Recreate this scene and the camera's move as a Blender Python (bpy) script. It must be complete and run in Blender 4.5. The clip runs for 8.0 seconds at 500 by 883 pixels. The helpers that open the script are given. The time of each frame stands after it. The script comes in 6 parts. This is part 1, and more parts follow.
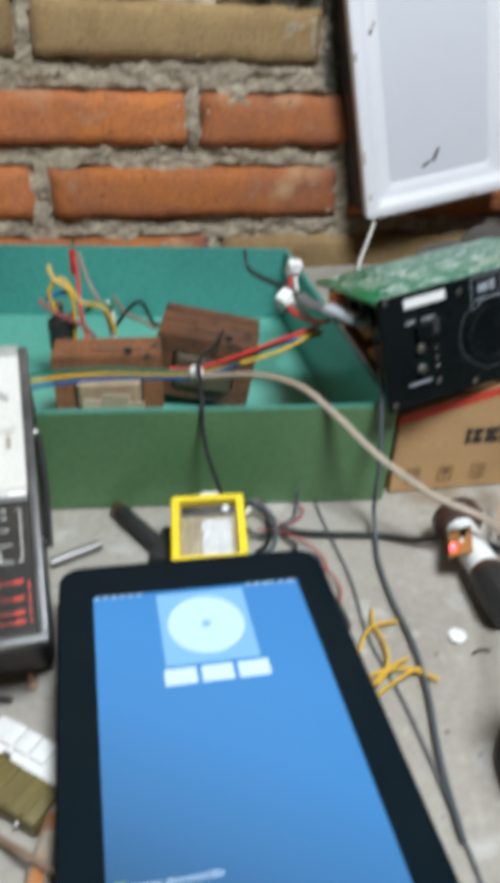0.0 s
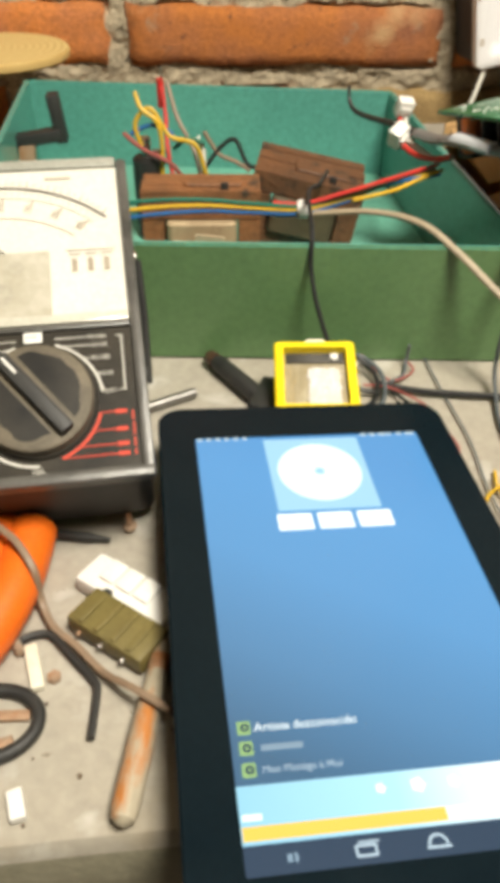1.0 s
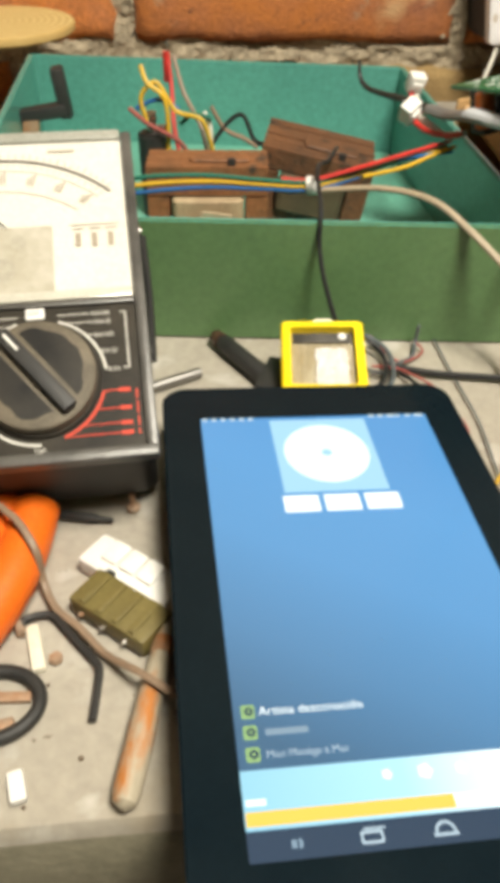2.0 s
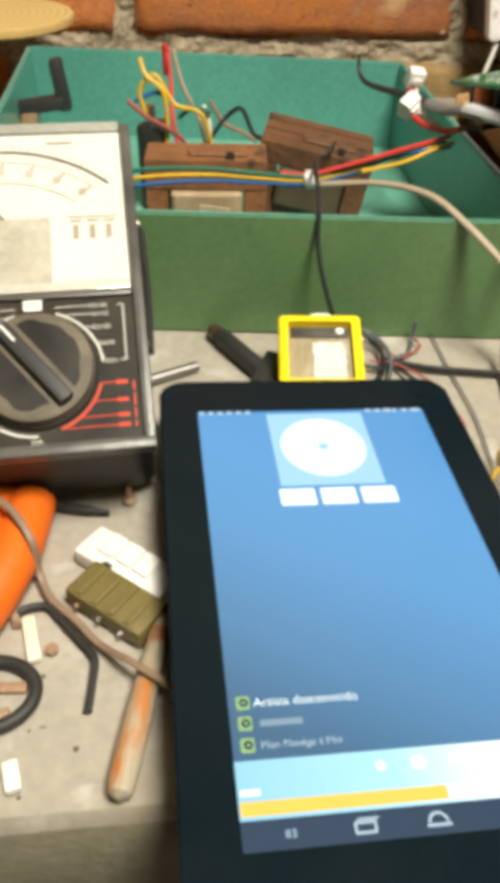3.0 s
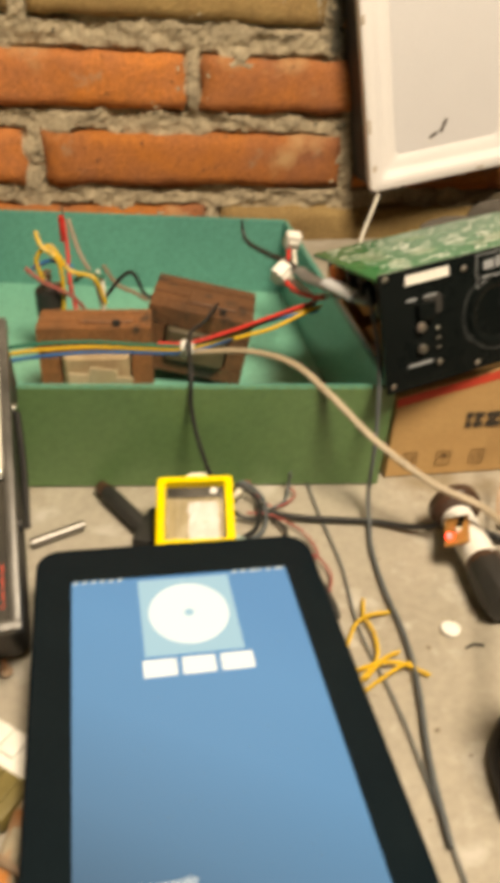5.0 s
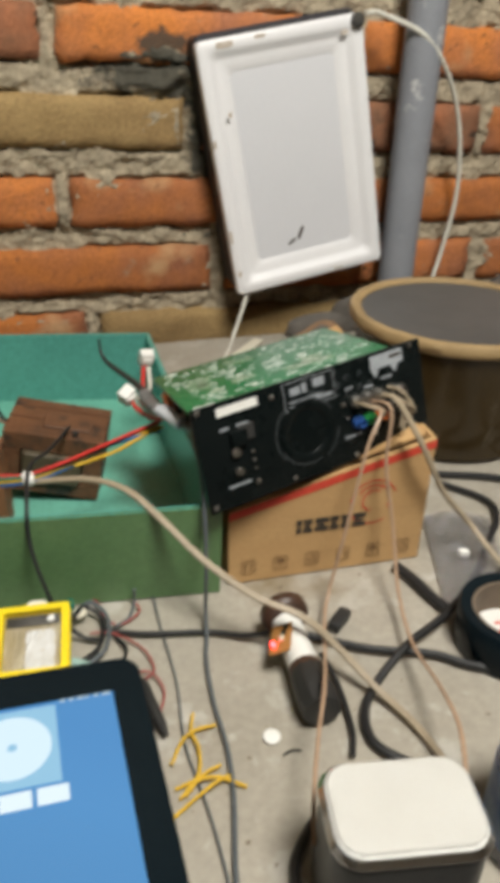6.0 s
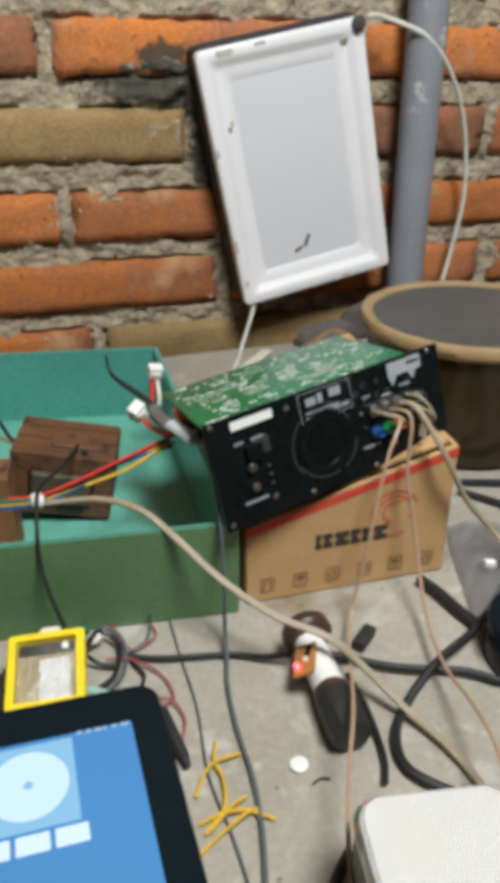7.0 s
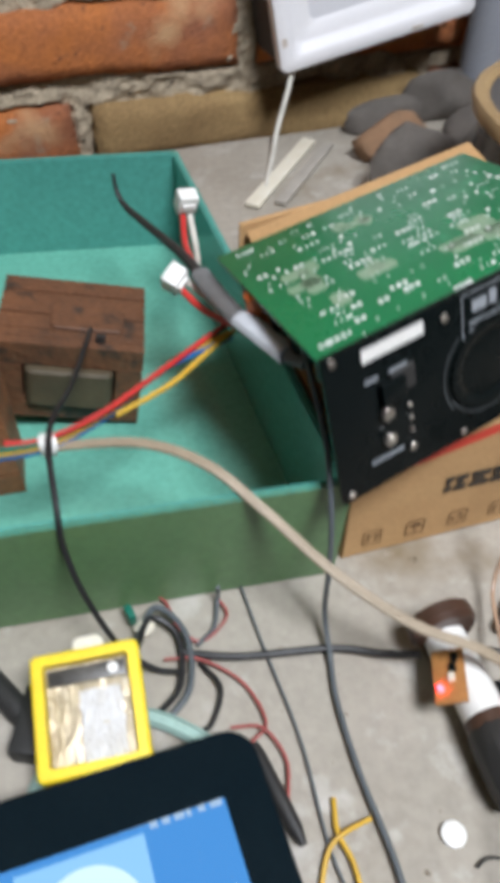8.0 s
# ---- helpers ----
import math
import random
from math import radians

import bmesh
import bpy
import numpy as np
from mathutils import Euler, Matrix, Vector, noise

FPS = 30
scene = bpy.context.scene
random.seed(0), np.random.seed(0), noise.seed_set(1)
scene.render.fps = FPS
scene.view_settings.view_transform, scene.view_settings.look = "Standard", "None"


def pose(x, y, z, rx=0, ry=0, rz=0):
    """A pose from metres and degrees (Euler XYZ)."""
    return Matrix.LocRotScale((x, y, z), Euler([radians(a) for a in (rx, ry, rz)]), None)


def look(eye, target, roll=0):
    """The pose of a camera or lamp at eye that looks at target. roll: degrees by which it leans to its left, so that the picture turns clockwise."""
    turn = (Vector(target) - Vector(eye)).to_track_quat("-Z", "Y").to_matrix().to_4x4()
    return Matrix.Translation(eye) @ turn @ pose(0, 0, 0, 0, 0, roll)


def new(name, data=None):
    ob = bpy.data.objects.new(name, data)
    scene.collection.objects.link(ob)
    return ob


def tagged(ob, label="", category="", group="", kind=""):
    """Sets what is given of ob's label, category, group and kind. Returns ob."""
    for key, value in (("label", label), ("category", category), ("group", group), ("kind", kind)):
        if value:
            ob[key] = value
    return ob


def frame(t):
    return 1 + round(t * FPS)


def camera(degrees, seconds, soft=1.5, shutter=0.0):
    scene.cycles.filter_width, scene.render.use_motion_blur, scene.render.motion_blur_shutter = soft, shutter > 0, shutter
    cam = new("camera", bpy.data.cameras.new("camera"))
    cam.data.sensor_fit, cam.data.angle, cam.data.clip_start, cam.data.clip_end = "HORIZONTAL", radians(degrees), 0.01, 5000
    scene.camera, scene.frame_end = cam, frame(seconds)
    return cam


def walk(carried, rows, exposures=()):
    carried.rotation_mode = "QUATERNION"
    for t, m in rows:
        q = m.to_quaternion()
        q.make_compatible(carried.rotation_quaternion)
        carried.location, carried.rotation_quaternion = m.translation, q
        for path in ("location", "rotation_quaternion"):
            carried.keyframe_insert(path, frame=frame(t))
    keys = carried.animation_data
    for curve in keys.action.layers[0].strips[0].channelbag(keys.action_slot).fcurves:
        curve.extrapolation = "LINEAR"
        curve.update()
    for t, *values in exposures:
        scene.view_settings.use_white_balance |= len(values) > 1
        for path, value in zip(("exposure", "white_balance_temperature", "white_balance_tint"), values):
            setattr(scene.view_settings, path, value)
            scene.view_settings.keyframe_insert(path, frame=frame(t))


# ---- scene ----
cam = camera(37.3, 8.0, soft=7.6, shutter=0.5)
PATH = [
    (0, (0.009, 0.086, 0.251), (0.341, 1.748, -0.811), 1.1),
    (0.5, (-0.006, 0.097, 0.218), (0.243, 1.654, -1.013), 1.6),
    (1, (-0.015, 0.101, 0.21), (0.166, 1.632, -1.064), 0.8),
    (1.5, (-0.015, 0.104, 0.207), (0.149, 1.621, -1.086), 0.7),
    (3, (-0.015, 0.103, 0.205), (0.158, 1.601, -1.109), 1.5),
    (3.5, (-0.017, 0.101, 0.21), (0.152, 1.616, -1.085), 1.7),
    (4, (-0.021, 0.102, 0.216), (0.166, 1.638, -1.052), 2.6),
    (4.5, (-0.008, 0.101, 0.227), (0.225, 1.667, -0.995), 2.6),
    (5, (0.016, 0.1, 0.245), (0.345, 1.724, -0.875), 2.4),
    (5.2, (0.027, 0.096, 0.257), (0.376, 1.724, -0.852), 1.9),
    (6.3, (0.073, 0.078, 0.291), (0.609, 1.755, -0.656), 1.4),
    (6.5, (0.073, 0.079, 0.291), (0.595, 1.748, -0.68), 0.8),
    (7, (0.068, 0.093, 0.283), (0.553, 1.786, -0.664), -0.5),
    (7.5, (0.077, 0.135, 0.264), (0.659, 1.757, -0.751), -1.3),
    (7.7, (0.06, 0.187, 0.249), (0.681, 1.719, -0.877), 2.3),
    (7.9, (0.057, 0.239, 0.249), (0.56, 1.606, -1.121), 1.9),
    (8, (0.061, 0.253, 0.262), (0.502, 1.554, -1.192), 0.9),
]
EXPOSURES = [(0.0, 0.14, 5330, 9), (0.5, 0.44, 6150, 6), (1.0, 0.54, 6850, 8), (4.0, 0.54, 6850, 8), (4.6, 0.53, 7300, 9),
             (5.1, 0.26, 8900, 14), (6.3, 0.02, 5800, 8), (7.5, 0.03, 5780, 8), (8.0, 0.18, 5520, 13)]
walk(cam, [(t, look(eye, target, roll)) for t, eye, target, roll in PATH], EXPOSURES)

# ---- light ----
world = bpy.data.worlds.new("world")
scene.world = world
world.use_nodes = True
world.node_tree.nodes["Background"].inputs[0].default_value = (0.8, 0.85, 1.0, 1)
world.node_tree.nodes["Background"].inputs[1].default_value = 0.05


def area_lamp(name, place, target, size, power, colour):
    data = bpy.data.lights.new(name, "AREA")
    data.shape, data.size, data.energy, data.color = "DISK", size, power, colour
    ob = new(name, data)
    ob.matrix_world = look(place, target)
    return ob


LAMP = (0.28, -0.09, 1.22)
area_lamp("lamp_light", (LAMP[0], LAMP[1], LAMP[2] - 0.09), (0.20, 0.50, 0.0), 0.36, 20.6, (1.0, 0.95, 0.85))


# ---- materials ----
def material(name, colour, second=None, rough=0.6, metal=0.0, scale=60.0, fine=700.0, bump=0.15, amount=0.6,
             stain=None, stain_scale=18.0, stain_at=0.62, vary=0.0, alpha=None, coat=0.0, stretch=(1, 1, 1), grain_amount=0.25, spec=0.5):
    m = bpy.data.materials.new(name)
    m.use_nodes = True
    nt = m.node_tree
    n, l = nt.nodes, nt.links
    b = n["Principled BSDF"]
    second = second or tuple(c * 0.72 for c in colour)
    geo = n.new("ShaderNodeTexCoord")
    mp = n.new("ShaderNodeMapping")
    mp.inputs["Scale"].default_value = stretch
    l.new(geo.outputs["Object"], mp.inputs["Vector"])
    info = n.new("ShaderNodeObjectInfo")
    add = n.new("ShaderNodeVectorMath")
    add.operation = "ADD"
    l.new(mp.outputs["Vector"], add.inputs[0])
    l.new(info.outputs["Random"], add.inputs[1])
    big = n.new("ShaderNodeTexNoise")
    big.inputs["Scale"].default_value, big.inputs["Detail"].default_value, big.inputs["Roughness"].default_value = scale, 6, 0.62
    small = n.new("ShaderNodeTexNoise")
    small.inputs["Scale"].default_value, small.inputs["Detail"].default_value = fine, 3
    for t in (big, small):
        l.new(add.outputs[0], t.inputs["Vector"])
    ramp = n.new("ShaderNodeMapRange")
    ramp.inputs["From Min"].default_value, ramp.inputs["From Max"].default_value = 0.35, 0.68
    l.new(big.outputs["Fac"], ramp.inputs["Value"])
    mul = n.new("ShaderNodeMath")
    mul.operation, mul.inputs[1].default_value = "MULTIPLY", amount
    l.new(ramp.outputs[0], mul.inputs[0])
    mix = n.new("ShaderNodeMix")
    mix.data_type = "RGBA"
    mix.inputs[6].default_value, mix.inputs[7].default_value = (*colour, 1), (*second, 1)
    l.new(mul.outputs[0], mix.inputs[0])
    out = mix.outputs[2]
    grain = n.new("ShaderNodeMix")
    grain.data_type, grain.blend_type = "RGBA", "OVERLAY"
    grain.inputs[0].default_value = grain_amount
    l.new(out, grain.inputs[6])
    l.new(small.outputs["Fac"], grain.inputs[7])
    out = grain.outputs[2]
    if stain:
        sn = n.new("ShaderNodeTexNoise")
        sn.inputs["Scale"].default_value, sn.inputs["Detail"].default_value, sn.inputs["Roughness"].default_value = stain_scale, 8, 0.68
        l.new(add.outputs[0], sn.inputs["Vector"])
        sr = n.new("ShaderNodeMapRange")
        sr.inputs["From Min"].default_value, sr.inputs["From Max"].default_value = stain_at, stain_at + 0.1
        l.new(sn.outputs["Fac"], sr.inputs["Value"])
        sm = n.new("ShaderNodeMix")
        sm.data_type = "RGBA"
        sm.inputs[7].default_value = (*stain, 1)
        l.new(out, sm.inputs[6])
        l.new(sr.outputs[0], sm.inputs[0])
        out = sm.outputs[2]
    if vary:
        hs = n.new("ShaderNodeHueSaturation")
        vr = n.new("ShaderNodeMapRange")
        vr.inputs["To Min"].default_value, vr.inputs["To Max"].default_value = 1 - vary, 1 + vary
        l.new(info.outputs["Random"], vr.inputs["Value"])
        l.new(vr.outputs[0], hs.inputs["Value"])
        l.new(out, hs.inputs["Color"])
        out = hs.outputs[0]
    l.new(out, b.inputs["Base Color"])
    rr = n.new("ShaderNodeMapRange")
    rr.inputs["To Min"].default_value, rr.inputs["To Max"].default_value = max(0.03, rough - 0.12), min(1, rough + 0.12)
    l.new(big.outputs["Fac"], rr.inputs["Value"])
    l.new(rr.outputs[0], b.inputs["Roughness"])
    b.inputs["Metallic"].default_value = metal
    b.inputs["Specular IOR Level"].default_value = spec
    b.inputs["Coat Weight"].default_value = coat
    if bump:
        bp = n.new("ShaderNodeBump")
        bp.inputs["Strength"].default_value, bp.inputs["Distance"].default_value = min(1.0, bump), 0.002
        sumn = n.new("ShaderNodeMath")
        l.new(big.outputs["Fac"], sumn.inputs[0])
        l.new(small.outputs["Fac"], sumn.inputs[1])
        l.new(sumn.outputs[0], bp.inputs["Height"])
        l.new(bp.outputs[0], b.inputs["Normal"])
    if alpha is not None:
        b.inputs["Transmission Weight"].default_value = 1 - alpha
        b.inputs["IOR"].default_value = 1.3
    return m


def glowing(name, colour, strength, gloss=0.25):
    m = bpy.data.materials.new(name)
    m.use_nodes = True
    b = m.node_tree.nodes["Principled BSDF"]
    b.inputs["Base Color"].default_value = (0.01, 0.01, 0.012, 1)
    b.inputs["Roughness"].default_value = gloss
    b.inputs["Emission Color"].default_value = (*colour, 1)
    b.inputs["Emission Strength"].default_value = strength
    return m


BRICK_ORANGE = material("brick_orange", (0.54, 0.180, 0.037), (0.33, 0.130, 0.066), 0.92, scale=13, fine=300, bump=0.7, vary=0.16, amount=0.95, grain_amount=0.5,
                        stain=(0.36, 0.27, 0.18), stain_scale=24, stain_at=0.62)
def pitted(m, scale=55.0, at=0.70, dark=(0.05, 0.03, 0.02), width=0.05):
    """Adds small dark pits and chips to a brick's colour and relief."""
    n, l = m.node_tree.nodes, m.node_tree.links
    b = n["Principled BSDF"]
    src = b.inputs["Base Color"].links[0].from_socket
    vec = next(x for x in n if x.type == "VECT_MATH").outputs[0]
    t = n.new("ShaderNodeTexNoise")
    t.inputs["Scale"].default_value, t.inputs["Detail"].default_value, t.inputs["Roughness"].default_value = scale, 4, 0.5
    l.new(vec, t.inputs["Vector"])
    r = n.new("ShaderNodeMapRange")
    r.inputs["From Min"].default_value, r.inputs["From Max"].default_value = at, at + width
    l.new(t.outputs["Fac"], r.inputs["Value"])
    mix = n.new("ShaderNodeMix")
    mix.data_type = "RGBA"
    mix.inputs[7].default_value = (*dark, 1)
    l.new(r.outputs[0], mix.inputs[0])
    l.new(src, mix.inputs[6])
    l.new(mix.outputs[2], b.inputs["Base Color"])
    return m


pitted(BRICK_ORANGE)
pitted(BRICK_ORANGE, 16, 0.60, (0.50, 0.30, 0.15), 0.14)
pitted(BRICK_ORANGE, 10, 0.60, (0.22, 0.085, 0.04), 0.16)
pitted(BRICK_ORANGE, 90, 0.66, (0.16, 0.065, 0.03), 0.08)
BRICK_TAN = material("brick_tan", (0.37, 0.25, 0.105), (0.26, 0.165, 0.07), 0.92, scale=17, fine=300, bump=0.6, amount=0.9, grain_amount=0.45, vary=0.1,
                     stain=(0.14, 0.09, 0.05), stain_scale=40, stain_at=0.68)
BRICK_DARK = material("brick_dark", (0.34, 0.13, 0.06), (0.13, 0.08, 0.05), 0.92, scale=18, fine=300, bump=0.6, vary=0.12, amount=0.95, grain_amount=0.45,
                      stain=(0.42, 0.34, 0.25), stain_scale=30, stain_at=0.66)
pitted(BRICK_TAN)
pitted(BRICK_DARK, 40, 0.62)
MORTAR = material("mortar", (0.49, 0.41, 0.29), (0.25, 0.205, 0.145), 0.95, scale=70, fine=420, bump=1.0, amount=0.9, grain_amount=0.55,
                  stain=(0.075, 0.068, 0.052), stain_scale=13, stain_at=0.60)
pitted(MORTAR, 150, 0.66, (0.06, 0.05, 0.035))


def dark_patch(m, centre, spread, dark=(0.045, 0.045, 0.036), source="ShaderNodeTexCoord", place="Object"):
    """A dark patch round one place, broken up by noise."""
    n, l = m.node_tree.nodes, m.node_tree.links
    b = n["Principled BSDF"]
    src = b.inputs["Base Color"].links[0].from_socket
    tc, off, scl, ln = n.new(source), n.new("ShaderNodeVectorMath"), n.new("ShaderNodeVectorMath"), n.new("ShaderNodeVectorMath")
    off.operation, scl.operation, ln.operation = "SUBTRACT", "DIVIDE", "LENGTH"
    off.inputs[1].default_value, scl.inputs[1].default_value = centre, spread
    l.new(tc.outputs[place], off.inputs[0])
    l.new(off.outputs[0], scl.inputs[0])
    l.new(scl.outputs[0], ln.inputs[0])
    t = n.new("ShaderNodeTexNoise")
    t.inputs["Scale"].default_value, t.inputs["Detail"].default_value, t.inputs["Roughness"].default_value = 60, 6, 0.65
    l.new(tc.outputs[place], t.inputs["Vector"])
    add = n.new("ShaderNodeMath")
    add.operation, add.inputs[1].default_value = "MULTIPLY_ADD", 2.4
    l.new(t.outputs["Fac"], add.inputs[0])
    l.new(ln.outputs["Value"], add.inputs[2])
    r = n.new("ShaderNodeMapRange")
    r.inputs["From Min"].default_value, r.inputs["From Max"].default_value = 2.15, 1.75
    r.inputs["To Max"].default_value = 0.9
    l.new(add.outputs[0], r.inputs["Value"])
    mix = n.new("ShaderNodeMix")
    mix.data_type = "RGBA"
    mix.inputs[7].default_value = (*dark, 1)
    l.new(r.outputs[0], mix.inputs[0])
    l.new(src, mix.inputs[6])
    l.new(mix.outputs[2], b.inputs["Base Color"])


# black mould on the lumpy joint left of the panel lamp
dark_patch(MORTAR, (0.20, 0.86, 0.252), (0.075, 1.0, 0.035))
# a tall dark strip on the mortar along that lamp's left edge
dark_patch(MORTAR, (0.255, 0.86, 0.19), (0.03, 1.0, 0.10))
# the mould carries on over the brick above the joint
dark_patch(BRICK_ORANGE, (0.212, 0.86, 0.272), (0.036, 1.0, 0.017), source="ShaderNodeNewGeometry", place="Position")
CONCRETE = material("concrete", (0.385, 0.352, 0.297), (0.25, 0.22, 0.17), 0.55, scale=9, fine=260, bump=0.10, grain_amount=0.22,
                    stain=(0.45, 0.425, 0.375), stain_scale=27, stain_at=0.56)
pitted(CONCRETE, 19, 0.60, (0.21, 0.165, 0.10), 0.16)
pitted(CONCRETE, 62, 0.62, (0.47, 0.445, 0.40), 0.12)
pitted(CONCRETE, 130, 0.70, (0.13, 0.10, 0.065))
# for the slab's front face: darker and more olive than its top
SLAB_EDGE = material("dark_olive_concrete", (0.23, 0.21, 0.15), (0.14, 0.13, 0.085), 0.6, scale=26, fine=260, bump=0.3, stain=(0.33, 0.31, 0.26), stain_scale=34, stain_at=0.60)
PLASTER = material("plaster", (0.66, 0.64, 0.60), rough=0.9, scale=5, fine=90)
FLOOR = material("floor_cement", (0.20, 0.18, 0.16), rough=0.8, scale=5, fine=120)
CEILING = material("ceiling_paint", (0.74, 0.72, 0.68), rough=0.9, scale=4, fine=90)
GREEN_OUT = material("green_paint", (0.125, 0.235, 0.098), (0.095, 0.19, 0.078), 0.42, scale=14, fine=300, bump=0.08,
                     stain=(0.06, 0.13, 0.05), stain_scale=24, stain_at=0.68)
GREEN_IN = material("teal_paint", (0.10, 0.325, 0.27), (0.08, 0.265, 0.225), 0.22, scale=11, fine=300, bump=0.06,
                    stain=(0.07, 0.25, 0.21), stain_scale=14, stain_at=0.66)
BLACK = material("black_plastic", (0.004, 0.006, 0.006), (0.007, 0.009, 0.009), 0.28, scale=60, bump=0.03, spec=0.14)
MATT_BLACK = material("matt_black_plastic", (0.018, 0.018, 0.018), (0.035, 0.033, 0.03), 0.55, scale=70, bump=0.08)
GLOSS_BLACK = material("gloss_black_bezel", (0.004, 0.009, 0.013), (0.006, 0.012, 0.016), 0.2, scale=40, bump=0.0, spec=0.12)
WHITE = material("white_plastic", (0.80, 0.79, 0.76), (0.70, 0.68, 0.63), 0.4, scale=35, bump=0.05)
CREAM = material("cream_plastic", (0.74, 0.70, 0.58), (0.66, 0.60, 0.46), 0.45, scale=60, bump=0.05)
YELLOW = material("yellow_plastic", (0.86, 0.66, 0.012), (0.80, 0.58, 0.01), 0.38, scale=80, bump=0.03)
STEEL = material("steel", (0.62, 0.60, 0.57), (0.45, 0.43, 0.40), 0.28, 1.0, scale=120, bump=0.06)
CARD = material("corrugated_card", (0.50, 0.31, 0.135), (0.44, 0.26, 0.11), 0.85, scale=20, fine=500, bump=0.1,
                stretch=(1, 1, 3), stain=(0.36, 0.21, 0.09), stain_scale=20, stain_at=0.68)
RED = material("red_print", (0.62, 0.06, 0.03), (0.5, 0.05, 0.03), 0.7, scale=80, bump=0.03)
DARK_PRINT = material("dark_print", (0.045, 0.035, 0.025), rough=0.7, scale=120, bump=0.0)
FAINT_PRINT = material("brown_print", (0.20, 0.11, 0.045), rough=0.8, scale=120, bump=0.0)
PCB = material("circuit_green", (0.012, 0.16, 0.055), (0.008, 0.11, 0.04), 0.3, scale=45, bump=0.08, stain=(0.03, 0.24, 0.10), stain_scale=60, stain_at=0.6)
SOLDER = material("solder", (0.85, 0.86, 0.84), rough=0.35, metal=0.35, scale=200, bump=0.1)
FLUX = material("flux_residue", (0.24, 0.33, 0.22), (0.10, 0.24, 0.12), 0.35, scale=160, bump=0.2)
ENAMEL = material("white_enamel", (0.80, 0.79, 0.80), (0.74, 0.73, 0.75), 0.42, scale=12, bump=0.04,
                  stain=(0.55, 0.48, 0.42), stain_scale=26, stain_at=0.74)
PIPE = material("grey_pvc", (0.26, 0.27, 0.30), (0.21, 0.22, 0.245), 0.5, scale=24, bump=0.06, stain=(0.66, 0.65, 0.64), stain_scale=26, stain_at=0.60)
WOOD_BROWN = material("rusty_core", (0.27, 0.11, 0.042), (0.11, 0.054, 0.027), 0.6, scale=38, fine=420, bump=0.5, grain_amount=0.5, stain=(0.045, 0.032, 0.022), stain_scale=55, stain_at=0.56)
DARK_CORE = material("oily_dark_core", (0.15, 0.064, 0.027), (0.05, 0.028, 0.016), 0.6, scale=38, fine=420, bump=0.5, grain_amount=0.5, stain=(0.03, 0.022, 0.016), stain_scale=50, stain_at=0.53)


# ---- building helpers ----
PLAN = Matrix()  # the frame in which the things that follow are laid out


def mesh_of(name, bm, mat, smooth=False):
    me = bpy.data.meshes.new(name)
    bmesh.ops.recalc_face_normals(bm, faces=bm.faces)
    bm.to_mesh(me)
    bm.free()
    me.materials.append(mat)
    if smooth:
        for p in me.polygons:
            p.use_smooth = True
        me.set_sharp_from_angle(angle=radians(38))
    return me


def part(name, bm, mat, parent, label="", smooth=True, m=None):
    ob = new(name, mesh_of(name, bm, mat, smooth))
    ob.parent = parent
    if m is not None:
        ob.matrix_basis = m
    if label:
        ob["label"] = label
    return ob


def thing(name, m, label, category, group="", kind=""):
    ob = new(name)
    ob.empty_display_size = 0.01
    ob.matrix_world = PLAN @ m
    return tagged(ob, label, category, group, kind)


def solo(name, bm, mat, label, category, m=None, group="", kind="", smooth=True):
    ob = new(name, mesh_of(name, bm, mat, smooth))
    ob.matrix_world = PLAN @ (Matrix() if m is None else m)
    return tagged(ob, label, category, group, kind)


def block(sx, sy, sz, at=(0, 0, 0), bevel=0.0, segs=2, bm=None, turn=None):
    """A box with its base centre at `at`."""
    own = bmesh.new()
    bmesh.ops.create_cube(own, size=1)
    bmesh.ops.scale(own, vec=(sx, sy, sz), verts=own.verts)
    if bevel:
        bmesh.ops.bevel(own, geom=own.edges, offset=bevel, segments=segs, affect="EDGES", profile=0.6)
    bmesh.ops.translate(own, vec=(0, 0, sz / 2), verts=own.verts)
    mm = Matrix.Translation(at) @ (turn if turn is not None else Matrix())
    bmesh.ops.transform(own, matrix=mm, verts=own.verts)
    return merge(bm, own)


def merge(bm, own):
    if bm is None:
        return own
    me = bpy.data.meshes.new("tmp")
    own.to_mesh(me)
    own.free()
    bm.from_mesh(me)
    bpy.data.meshes.remove(me)
    return bm


def can(r, h, at=(0, 0, 0), r2=None, segs=32, bevel=0.0, bm=None, turn=None):
    own = bmesh.new()
    bmesh.ops.create_cone(own, cap_ends=True, segments=segs, radius1=r, radius2=r if r2 is None else r2, depth=h)
    if bevel:
        rim = [e for e in own.edges if abs(e.verts[0].co.z - e.verts[1].co.z) < 1e-7 and len(e.link_faces) == 2]
        bmesh.ops.bevel(own, geom=rim, offset=bevel, segments=2, affect="EDGES")
    bmesh.ops.translate(own, vec=(0, 0, h / 2), verts=own.verts)
    mm = Matrix.Translation(at) @ (turn if turn is not None else Matrix())
    bmesh.ops.transform(own, matrix=mm, verts=own.verts)
    return merge(bm, own)


